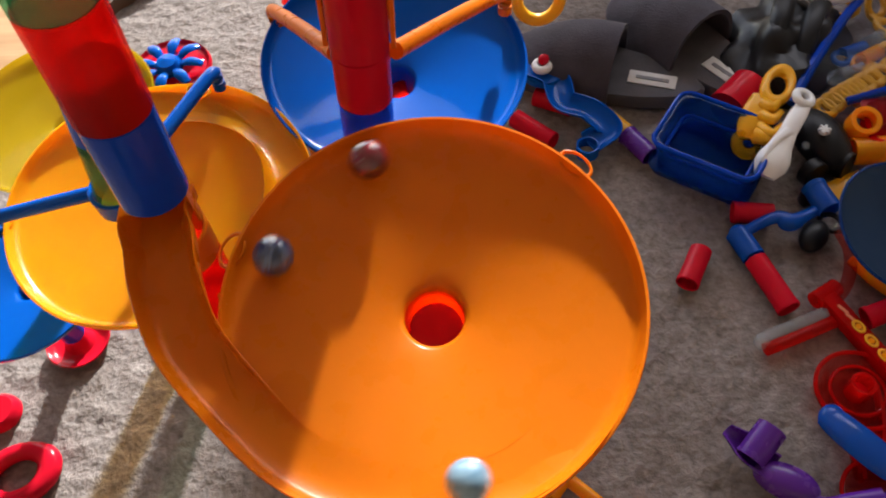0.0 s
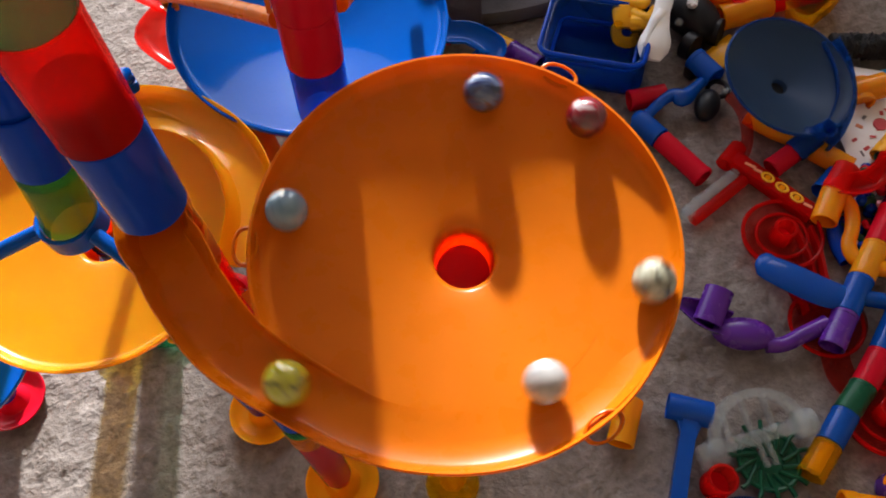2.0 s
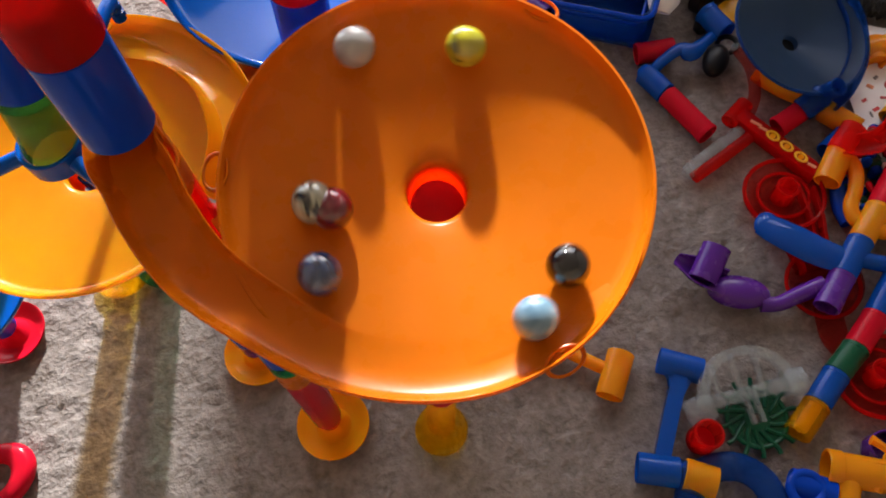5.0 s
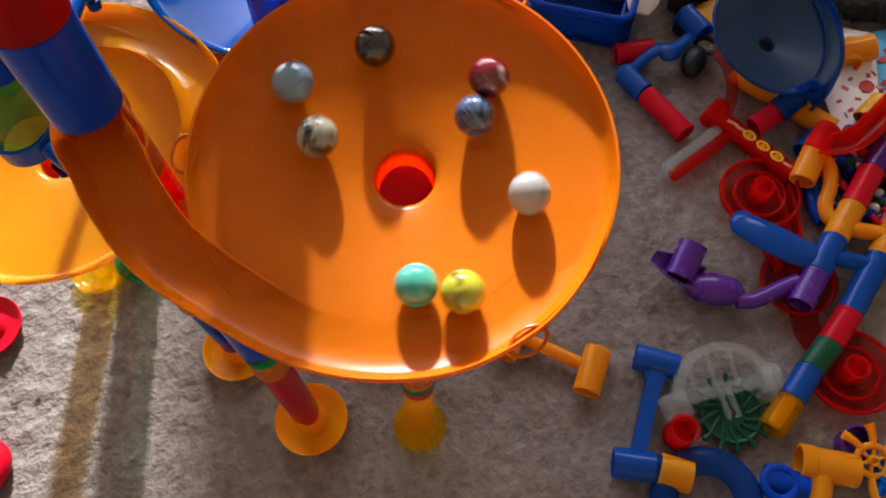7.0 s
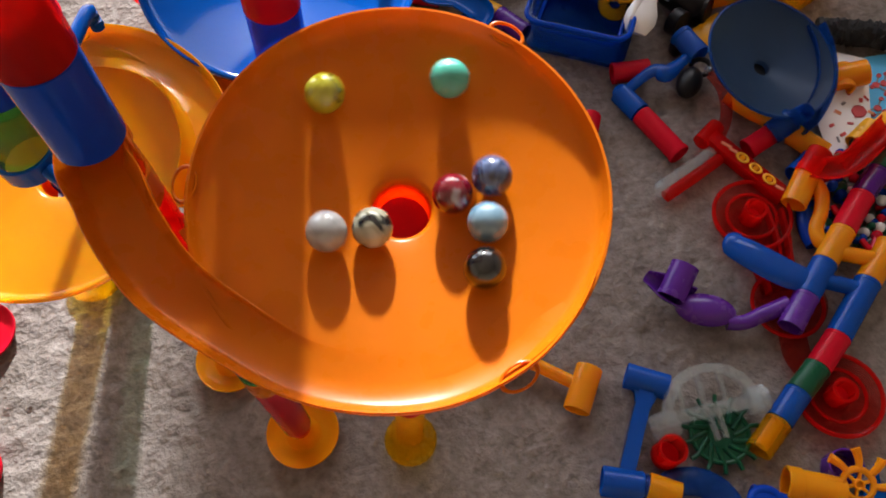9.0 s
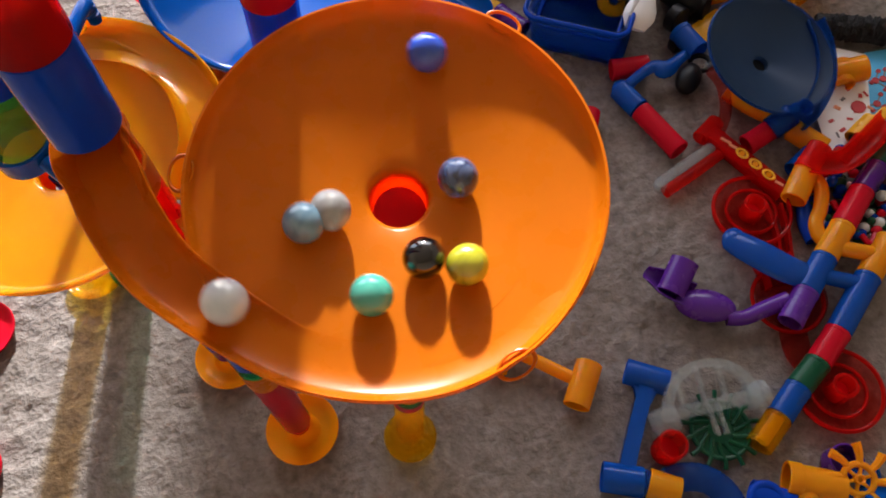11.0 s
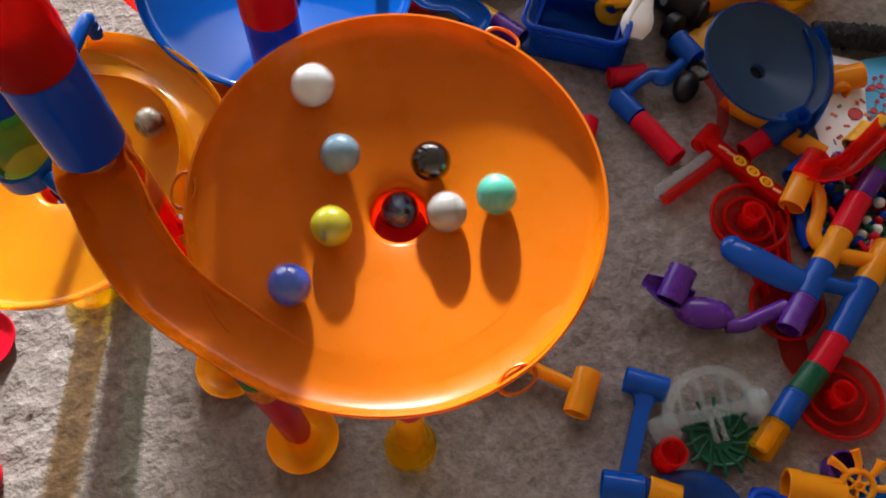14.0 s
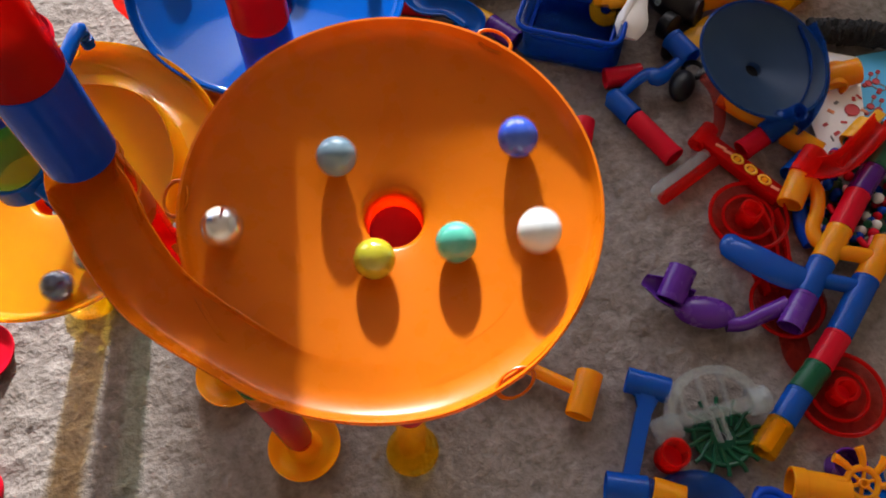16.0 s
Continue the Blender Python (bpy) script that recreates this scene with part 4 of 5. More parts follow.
part("tray", shell([(0.05, 0.036, 0.012, 0), (0.057, 0.043, 0.014, 0.05), (0.06, 0.046, 0.015, 0.05), (0.06, 0.046, 0.015, 0.053), (0.054, 0.04, 0.013, 0.053), (0.047, 0.033, 0.011, 0.004)]), T_BLUE, tub)
part("rim", sweep([Vector((x, y, 0.053)) for x, y in rounded(0.059, 0.045, 0.015)], disc_section(0.0028, 8), ring=True), BLUE, tub)
part("inner_ledge", sweep([Vector((x, y, 0.03)) for x, y in rounded(0.047, 0.034, 0.011)], disc_section(0.002, 8), ring=True), BLUE, tub)
part("foot_tray", shell([(0.056, 0.041, 0.013, 0), (0.06, 0.046, 0.015, 0.012), (0.05, 0.038, 0.013, 0.013), (0.048, 0.036, 0.012, 0.002)]), T_BLUE, tub)

snake = thing("snake_track", "blue plastic winding track with an end ring", "toy track")
part("channel", sweep(curve_points([(0.045, 0.56, 0.03), (0.078, 0.535, 0.032), (0.088, 0.498, 0.03), (0.118, 0.487, 0.024), (0.138, 0.463, 0.018), (0.118, 0.446, 0.014)], 40), trough(0.017, 0.012)), SKYBLUE, snake)
part("end_ring", pipe(0.0135, 0.016, 0.003, 32, None, pose(0.114, 0.442, 0.008)), SKYBLUE, snake)
part("top_plate", solid(0.026, 0.008, 32, None, pose(0.066, 0.553, 0.03)), SKYBLUE, snake)
stud = thing("bead", "white and red bead on the blue track", "bead", pose(0.064, 0.55, 0.046))
part("ring", loop(0.008, 0.005), WHITE, stud)
part("cap", ball(0.007, None, pose(0.002, 0.004, 0.006)), RED, stud)


def slipper(m):
    t = thing("slipper", "dark grey felt slipper with a white label", "slipper", m, "pair of slippers")
    bm = bmesh.new()
    rings = []
    for lv, (k, z) in enumerate(((0.9, 0.0), (1.0, 0.004), (1.0, 0.018), (0.96, 0.022))):
        ring = []
        for i in range(48):
            a = 2 * math.pi * i / 48
            w = 0.044 + 0.006 * math.cos(a)
            ring.append(bm.verts.new((0.128 * k * math.cos(a), w * k * math.sin(a), z)))
        rings.append(ring)
    for p, q in zip(rings, rings[1:]):
        for j in range(48):
            bm.faces.new((p[j], p[(j + 1) % 48], q[(j + 1) % 48], q[j]))
    bm.faces.new(rings[0])
    bm.faces.new(rings[-1])
    part("sole", bm, INSOLE, t)
    bm = bmesh.new()
    rings = []
    for i in range(19):
        f = i / 18
        x = 0.135 - 0.155 * f
        h = 0.012 + 0.064 * math.sin(min(1, f * 1.15) * 1.5)
        w = 0.05 * math.sqrt(max(0.0, 1 - (1 - min(1, f * 1.6)) ** 2)) + 0.004
        ring = []
        for thick in (0.0, 0.006):
            arc_pts = []
            for j in range(15):
                a = math.pi * j / 14
                arc_pts.append(bm.verts.new((x, (w - thick) * math.cos(a), 0.006 + (h - thick) * math.sin(a) ** 0.8 if 0 < j < 14 else 0.006)))
            ring += arc_pts if thick == 0 else arc_pts[::-1]
        rings.append(ring)
    c = len(rings[0])
    for p, q in zip(rings, rings[1:]):
        for j in range(c):
            bm.faces.new((p[j], q[j], q[(j + 1) % c], p[(j + 1) % c]))
    bm.faces.new(rings[0])
    bm.faces.new(rings[-1])
    part("upper", bm, FELT, t)
    lab = part("label_patch", box(0.058, 0.021, 0.002, pose(-0.065, 0.004, 0.0218, 0, 0, 3), None, 0.0006), CLOTH, t, "white woven label")
    part("print_bar", box(0.04, 0.005, 0.0008, pose(-0.065, 0.004, 0.0238, 0, 0, 3), None, 0), INK, lab)
    return t


first = slipper(pose(0.138, 0.570, -0.002, 0, 0, 161))
copy_thing(first, pose(0.250, 0.606, -0.002, 0, 0, 127))

yc = thing("clamp", "yellow plastic ladder clamp lying on other pieces", "toy clamp")
part("ring", loop(0.017, 0.0062, None, Matrix.Translation((0.328, 0.494, 0.055)) @ pose(0, 0, 0, 12, 0, 62) @ Matrix.Diagonal((1.5, 0.8, 1, 1)), 32, 10), YELLOW, yc)
part("palm", sweep(curve_points([(0.311, 0.481, 0.052), (0.303, 0.461, 0.048), (0.296, 0.443, 0.042), (0.292, 0.432, 0.036)], 18), disc_section(0.017, 14, 0.42), scale=lambda f: 0.75 + 0.35 * math.sin(3.0 * f)), YELLOW, yc)
for a, b, c in (((0.308, 0.468, 0.054), (0.315, 0.457, 0.06), (0.323, 0.467, 0.058)), ((0.305, 0.453, 0.052), (0.312, 0.441, 0.058), (0.324, 0.454, 0.056)), ((0.301, 0.44, 0.048), (0.309, 0.424, 0.054), (0.323, 0.438, 0.052))):
    part("tooth", sweep(curve_points([a, b, c], 10), disc_section(0.0062, 10), scale=lambda f: 1.25 - 0.7 * f), YELLOW, yc)
part("prong", sweep(curve_points([(0.294, 0.43, 0.045), (0.306, 0.424, 0.048), (0.32, 0.432, 0.046)], 10), disc_section(0.0085, 10), scale=lambda f: 1.1 - 0.35 * f), YELLOW, yc)
part("base_ring", loop(0.0125, 0.0065, None, Matrix.Translation((0.289, 0.428, 0.034)) @ pose(0, 0, 0, 20, 0, 0)), T_YELLOW, yc)
rc = thing("cup", "red plastic cup lying on its side", "toy cup")
part("body", pipe(0.026, 0.045, 0.003, 36, None, along((0.278, 0.487, 0.024), (0.306, 0.515, 0.028))), RED, rc)
part("base", solid(0.0245, 0.004, 36, None, along((0.278, 0.487, 0.024), (0.306, 0.515, 0.028))), RED, rc)
wh = thing("hook", "white plastic hook piece lying on other toys", "toy hook")
part("ring", loop(0.009, 0.0048, None, Matrix.Translation((0.346, 0.462, 0.068)) @ pose(0, 0, 0, 0, 20, 0)), WHITE, wh)
part("shaft", sweep(curve_points([(0.346, 0.455, 0.066), (0.335, 0.438, 0.064), (0.322, 0.418, 0.058), (0.308, 0.395, 0.05), (0.296, 0.377, 0.04)], 24), disc_section(0.0088, 14, 0.45), scale=lambda f: 0.85 + 0.25 * abs(math.sin(5 * f)) + 0.95 * min(1, max(0, (f - 0.45) / 0.3)) - 1.4 * max(0, f - 0.86) * 4.0), WHITE, wh)
part("barb", sweep(curve_points([(0.325, 0.421, 0.062), (0.309, 0.409, 0.06), (0.294, 0.391, 0.052)], 10), disc_section(0.0055, 10, 0.6), scale=lambda f: 1.1 - 0.6 * f), WHITE, wh)
bk = thing("wheel_truck", "black plastic chassis piece with a white pin", "toy chassis")
part("body", ball(0.03, None, Matrix.Translation((0.373, 0.442, 0.022)) @ pose(0, 0, 0, 0, 0, -70) @ Matrix.Diagonal((1.5, 0.9, 0.72, 1)), 32, 20), BLACK, bk)
part("wheel", solid(0.016, 0.014, 28, None, along((0.353, 0.404, 0.016), (0.36, 0.392, 0.018))), BLACK, bk)
part("wheel", solid(0.016, 0.014, 28, None, along((0.387, 0.414, 0.016), (0.396, 0.405, 0.018))), BLACK, bk)
pin = (0.368, 0.433, 0.046)
part("pin", solid(0.0052, 0.006, 20, None, pose(*pin) @ pose(0, 0, -0.003)), WHITE, bk)
for i in range(3):
    part("pin_point", box(0.0135, 0.003, 0.004, pose(*pin) @ pose(0, 0, 0, 0, 0, 60 * i), None, 0.001), WHITE, bk)
part("pin", ball(0.0045, None, Matrix.Translation((0.349, 0.421, 0.036))), T_CLEAR, bk)
part("pin", ball(0.0045, None, Matrix.Translation((0.389, 0.412, 0.03))), T_CLEAR, bk)
o3 = thing("connector", "orange plastic connector with an upright ring", "toy connector")
part("ring", pipe(0.0165, 0.022, 0.006, 32, None, Matrix.Translation((0.416, 0.454, 0.026)) @ pose(0, 0, 0, 20, 0, 0)), HOT, o3)
part("socket", pipe(0.0155, 0.06, 0.003, 32, None, along((0.404, 0.424, 0.02), (0.452, 0.424, 0.022))), HOT, o3)
yb = thing("connector", "amber plastic bracket under the black chassis", "toy connector")
part("body", box(0.05, 0.03, 0.012, pose(0.395, 0.385, -0.002, 0, 0, 25), None, 0.004), YELLOW, yb)

tray = thing("tray", "red translucent plastic tray beside the toy bag", "toy tray", pose(0.488, 0.452, 0.0, 0, 0, -3))
part("tray_body", shell([(0.06, 0.026, 0.01, 0), (0.066, 0.032, 0.012, 0.035), (0.069, 0.035, 0.012, 0.036), (0.063, 0.029, 0.01, 0.037), (0.056, 0.022, 0.008, 0.004)]), T_RED, tray)
ys = thing("scoop", "translucent amber scoop beside the red tray", "toy scoop")
part("bowl", shell([(0.03, 0.016, 0.01, 0), (0.04, 0.02, 0.014, 0.03), (0.036, 0.016, 0.012, 0.03), (0.027, 0.012, 0.008, 0.003)]), T_YELLOW, ys)
ys.matrix_basis = pose(0.515, 0.412, 0.0, 0, 0, 25)

bag = thing("toy_bag", "clear plastic bag with a blue edge full of yellow pieces", "bag")
part("sheet", sweep(curve_points([(0.355, 0.5, 0.02), (0.39, 0.553, 0.034), (0.435, 0.618, 0.036), (0.47, 0.662, 0.034), (0.53, 0.74, 0.02)], 24), [(-0.0, 0.0), (0.06, 0.02), (0.13, 0.015), (0.2, -0.012), (0.2, -0.014), (0.13, 0.012), (0.06, 0.017), (0.0, -0.002)]), plastic("bag_film", (0.03, 0.035, 0.06), 0.1, 0.93, (0.94, 0.95, 0.98)), bag)
part("edge", sweep(curve_points([(0.352, 0.497, 0.022), (0.387, 0.552, 0.036), (0.432, 0.617, 0.038), (0.467, 0.662, 0.036), (0.527, 0.742, 0.022)], 24), disc_section(0.006, 8)), BLUE, bag, "blue welded edge")
part("edge", sweep(curve_points([(0.41, 0.49, 0.03), (0.48, 0.495, 0.05), (0.56, 0.5, 0.05), (0.66, 0.5, 0.04)], 24), disc_section(0.005, 8)), BLUE, bag, "blue welded edge")
random.seed(11)
for i in range(16):
    u, v = random.random(), random.random()
    x, y = 0.425 + 0.2 * u, 0.515 + 0.14 * v + 0.05 * u
    mat = random.choice([YELLOW, YELLOW, HOT, T_YELLOW, SKYBLUE])
    c = thing("chain_link", "yellow and orange plastic chain links in the bag" if mat in (YELLOW, HOT, T_YELLOW) else "blue plastic link in the bag", "toy link", pose(x, y, 0.012 + 0.02 * random.random(), random.uniform(-30, 30), random.uniform(-30, 30), random.uniform(0, 180)), "links in the bag")
    part("ring", loop(0.012, 0.0045, None, Matrix.Diagonal((1.4, 0.9, 1, 1)), 20, 8), mat, c)
    part("tab", box(0.018, 0.01, 0.006, pose(0.022, 0, -0.003), None, 0.002), mat, c)
strip = thing("chain", "perforated yellow plastic chain in the clear bag", "toy chain")
pts = curve_points([(0.385, 0.487, 0.018), (0.41, 0.503, 0.026), (0.436, 0.517, 0.03), (0.47, 0.537, 0.03), (0.53, 0.555, 0.024)], 11)
for p, q in zip(pts, pts[1:]):
    c = (p + q) / 2
    m = Matrix.Translation(c) @ (q - p).to_track_quat("X", "Z").to_matrix().to_4x4()
    part("link", loop(0.0085, 0.0042, None, m @ Matrix.Diagonal((1.0, 1.25, 1, 1)), 18, 8), YELLOW, strip)
for x, y, mat, label in ((0.459, 0.572, HOT, "orange plastic piece in the clear bag"), (0.441, 0.58, SKYBLUE, "blue plastic piece in the clear bag"), (0.476, 0.603, T_CLEAR, "pale blue plastic piece in the clear bag"), (0.43, 0.545, T_CLEAR, "pale plastic piece in the clear bag"), (0.49, 0.57, YELLOW, "yellow plastic piece in the clear bag")):
    t = thing("connector", label, "toy connector", pose(x, y, 0.018, 0, 0, 30 + 400 * x), "pieces in the bag")
    part("tube", pipe(0.009, 0.034, 0.002, 24, None, along((-0.017, 0, 0), (0.017, 0, 0.004))), mat, t)
    part("ring", loop(0.01, 0.0035, None, pose(0.02, 0.004, 0.004)), mat, t)
sack = thing("black_bag", "crumpled black bag behind the slippers", "bag")
bm = ball(1.0, None, Matrix(), 40, 24)
for v in bm.verts:
    n = noise.noise(v.co * 2.2)
    v.co = Vector((v.co.x * 0.07, v.co.y * 0.09, max(0, v.co.z) * 0.05)) * (1 + 0.35 * n)
sheet = part("sheet", bm, plastic("black_film", (0.006, 0.006, 0.008), 0.35, gloss=0.3), sack)
sheet.matrix_basis = pose(0.36, 0.6, 0.0, 0, 0, -30)
for pts in ([(0.33, 0.55, 0.02), (0.35, 0.6, 0.055), (0.37, 0.66, 0.05), (0.375, 0.71, 0.02)], [(0.37, 0.54, 0.02), (0.385, 0.59, 0.045), (0.41, 0.64, 0.045), (0.44, 0.7, 0.02)]):
    part("fold", sweep(curve_points(pts, 20), disc_section(0.012, 10, 0.6), scale=lambda f: 0.6 + 0.5 * math.sin(3.1 * f)), BLACK, sack)
wr = thing("rope_loop", "white plastic ring lying on the black bag", "ring", pose(0.435, 0.672, 0.05, 8, 0, 20))
part("ring", loop(0.04, 0.006, None, Matrix.Diagonal((1.15, 0.7, 1, 1))), WHITE, wr)

brush = thing("strap", "thick fuzzy black strap on the carpet", "strap")
bm = bmesh.new()
pts = curve_points([(0.505, 0.348, 0.014), (0.545, 0.332, 0.016), (0.59, 0.312, 0.016), (0.66, 0.285, 0.014)], 60)
sweep(pts, disc_section(0.014, 14), bm)
random.seed(3)
for v in bm.verts:
    v.co += Vector((random.uniform(-1, 1), random.uniform(-1, 1), random.uniform(-1, 1))) * 0.0022
part("band", bm, BRISTLE, brush, smooth=False)
gb = thing("case", "bright green plastic case with a black strap", "case")
part("body", shell([(0.05, 0.035, 0.012, 0), (0.052, 0.037, 0.013, 0.03), (0.046, 0.031, 0.012, 0.034), (0.02, 0.015, 0.008, 0.034)]), LIME, gb)
part("band", sweep(curve_points([(-0.055, -0.03, 0.0), (-0.035, -0.01, 0.034), (-0.02, 0.02, 0.036), (-0.01, 0.06, 0.03)], 16), [(-0.008, -0.002), (0.008, -0.002), (0.008, 0.002), (-0.008, 0.002)]), BLACK, gb)
part("buckle", box(0.012, 0.022, 0.008, pose(-0.066, -0.025, 0.004, 0, 0, 30), None, 0.002), SKYBLUE, gb)
gb.matrix_basis = pose(0.665, 0.335, 0.0, 0, 0, -8)

# leaflet
leaf = thing("leaflet", "blue and white printed leaflet lying on the carpet", "leaflet")


def sheet_of(pts, z, mat, name, parent, label=""):
    bm = bmesh.new()
    top = [bm.verts.new((x, y, z + 0.0006)) for x, y in pts]
    bot = [bm.verts.new((x, y, z)) for x, y in pts]
    bm.faces.new(top)
    bm.faces.new(bot[::-1])
    for i in range(len(pts)):
        j = (i + 1) % len(pts)
        bm.faces.new((top[i], bot[i], bot[j], top[j]))
    return part(name, bm, mat, parent, label, False)


sheet_of([(0.546, 0.306), (0.622, 0.301), (0.578, 0.178), (0.509, 0.214)], 0.004, PAPERBLUE, "blue_page", leaf)
white = sheet_of([(0.517, 0.32), (0.546, 0.302), (0.511, 0.215), (0.475, 0.197), (0.453, 0.193), (0.459, 0.234)], 0.006, PAPER, "white_page", leaf)
random.seed(8)
o, u, v = Vector((0.468, 0.228, 0.006)), Vector((0.533, 0.285, 0.006)), Vector((0.464, 0.203, 0.006))
for i in range(6):
    for k in range(3):
        q = o + (u - o) * ((i + 0.5) / 6 + random.uniform(-0.03, 0.03)) + (v - o) * (k * 0.95 + random.uniform(-0.15, 0.15))
        part("print_bar", box(random.uniform(0.005, 0.010), random.uniform(0.002, 0.0042), 0.0006, pose(q.x, q.y, 0.0068, 0, 0, random.uniform(0, 180)), None, 0), random.choice([PRINTRED, PRINTRED, PRINTORANGE, INK]), white)
part("print_dot", solid(0.0078, 0.0006, 24, None, pose(0.5070, 0.2380, 0.0069)), PRINTRED, white)
for x, y in [(0.541, 0.267), (0.55, 0.267), (0.529, 0.238), (0.535, 0.231), (0.56, 0.255)]:
    part("print_dot", solid(0.004, 0.0006, 20, None, pose(x, y, 0.0048)), PRINTRED, leaf)
    for turn in (20, 140, 250):
        a = radians(turn + 300 * x)
        part("print_bar", box(0.012, 0.0016, 0.0005, pose(x + 0.008 * math.cos(a), y + 0.008 * math.sin(a), 0.0047, 0, 0, math.degrees(a)), None, 0), INK, leaf)
        part("print_dot", solid(0.0026, 0.0006, 16, None, pose(x + 0.014 * math.cos(a), y + 0.014 * math.sin(a), 0.0048)), PRINTRED, leaf)
o4 = thing("connector", "orange plastic connector lying on the leaflet", "toy connector")
part("socket", pipe(0.014, 0.035, 0.003, 32, None, along((0.494, 0.281, 0.014), (0.524, 0.277, 0.02))), HOT, o4)
part("branch", pipe(0.012, 0.03, 0.003, 28, None, along((0.508, 0.293, 0.014), (0.499, 0.264, 0.014))), HOT, o4)

# left side pieces
def oval(x, y, label, turn=0.0):
    t = thing("ring", label, "toy ring", pose(x, y, 0.006, 0, 0, turn))
    part("body", loop(0.024, 0.009, None, Matrix.Diagonal((1.35, 1.0, 1, 1)), 40, 12), RED, t)


oval(-0.462, 0.055, "glossy red plastic oval ring on the sunlit carpet", 20)
rd = thing("cap", "red plastic round cap on the carpet", "toy cap", pose(-0.505, 0.12, 0.0))
part("body", lathe([(0.0001, 0.012), (0.016, 0.012), (0.02, 0.008), (0.021, 0.0), (0.0001, 0.0)], 32), RED, rd)
vt = thing("winding_track", "translucent red winding track standing on a purple tube", "toy track")
part("channel", sweep(curve_points([(-0.2, 0.66, 0.105), (-0.235, 0.62, 0.1), (-0.205, 0.58, 0.095), (-0.23, 0.545, 0.09), (-0.205, 0.505, 0.085)], 32), trough(0.02, 0.014)), T_RED, vt)
part("leg", pipe(TUBE, 0.1, 0.0018, 32, None, pose(-0.21, 0.6, -0.003)), T_RED, vt)
pt = thing("tube", "purple and red plastic tubes standing behind the blue funnel", "toy tube")
part("lower", pipe(TUBE, 0.13, 0.0018, 32, None, pose(-0.165, 0.6, -0.003)), PURPLE, pt)
part("upper", pipe(TUBE * 1.05, 0.05, 0.0018, 32, None, pose(-0.165, 0.6, 0.125)), RED, pt)
ry = thing("ring", "yellow plastic ring hanging on the blue funnel rim", "toy ring", pose(0.048, 0.245, 0.40, 60, 20, 0))
part("body", loop(0.014, 0.004), YELLOW, ry)

# wooden board with a dark edge
board = thing("board", "pale wooden board with a dark edge on the carpet", "board")
edge = [(-0.66, 0.47), (-0.652, 0.531), (-0.629, 0.603), (-0.556, 0.749), (-0.495, 0.815), (-0.389, 0.868), (-0.36, 1.3), (-1.2, 1.3), (-1.2, 0.47)]
for name, inset, z0, z1, mat in (("edge_strip", 0.0, -0.004, 0.016, DARKWOOD), ("top_panel", 0.04, 0.0, 0.022, WOOD)):
    cx, cy = -0.85, 0.95
    bm = bmesh.new()
    q = [(cx + (x - cx) * (1 - inset), cy + (y - cy) * (1 - inset)) for x, y in edge]
    top = [bm.verts.new((x, y, z1)) for x, y in q]
    bot = [bm.verts.new((x, y, z0)) for x, y in q]
    bm.faces.new(top)
    bm.faces.new(bot[::-1])
    for i in range(len(q)):
        j = (i + 1) % len(q)
        bm.faces.new((top[i], bot[i], bot[j], top[j]))
    part(name, bm, mat, board, "", False)


# ---- marbles ----
RADIUS = 0.008
ORBITS = {}
ORBITS["A"] = [
    (0.0, 66.3, 283), (0.3, 72.4, 380), (0.5, 68.2, 434), (0.7, 64.1, 491), (1.0, 57.1, 582), (1.2, 49.2, 651),
    (1.5, 66.5, 738), (1.7, 61.0, 794), (2.0, 66.9, 875), (2.2, 51.6, 933), (2.5, 59.3, 1035), (2.7, 61.4, 1084),
    (3.0, 57.2, 1164), (3.5, 50.6, 1284), (4.0, 56.9, 1434), (6.5, 61.9, 2160), (7.0, 52.5, 2291), (7.5, 45.9, 2425),
    (8.0, 56.5, 2558), (8.5, 46.2, 2680), (9.0, 34.5, 2851), (11.5, 37.2, 3583), (12.0, 30.2, 3749), (12.5, 30.5, 3931),
    (13.0, 32.7, 4103), (13.5, 30.6, 4299), (14.0, 30.3, 4447), (14.5, 29.2, 4632), (15.0, 30.0, 4804), (15.5, 26.4, 4986),
    (16.0, 30.2, 5164),
]
ORBITS["B"] = [
    (0.0, 63.4, 165), (0.3, 53.9, 265), (0.5, 68.0, 336), (0.7, 70.4, 397), (1.0, 65.5, 486), (1.2, 67.4, 541),
    (1.5, 56.9, 648), (1.7, 67.9, 711), (2.0, 62.5, 788), (2.2, 59.7, 846), (2.5, 56.5, 923), (2.7, 48.7, 996),
    (3.0, 68.9, 1082), (3.5, 65.5, 1215), (4.0, 57.0, 1375), (6.5, 49.9, 2042), (7.0, 33.0, 2183), (7.5, 44.2, 2342),
    (8.0, 42.5, 2489), (8.5, 28.0, 2684), (9.0, 36.0, 2882), (11.5, 21.4, 3785), (12.0, 24.1, 3989), (12.5, 18.8, 4181),
    (13.0, 22.4, 4397), (13.5, 16.8, 4601),
]
ORBITS["C"] = [
    (0.0, 64.9, 115), (0.3, 57.9, 245), (0.5, 66.7, 317), (0.7, 63.4, 378), (1.0, 65.0, 458), (1.2, 62.9, 514),
    (1.5, 56.8, 602), (1.7, 48.3, 675), (2.0, 68.8, 752), (2.2, 55.2, 792), (2.5, 52.8, 895), (2.7, 54.1, 961),
    (3.0, 60.3, 1068), (3.5, 51.3, 1191), (4.0, 45.3, 1333), (6.5, 40.7, 2059), (7.0, 47.1, 2194), (7.5, 38.9, 2320),
    (8.0, 45.6, 2510), (8.5, 37.0, 2653), (9.0, 20.0, 2875),
]
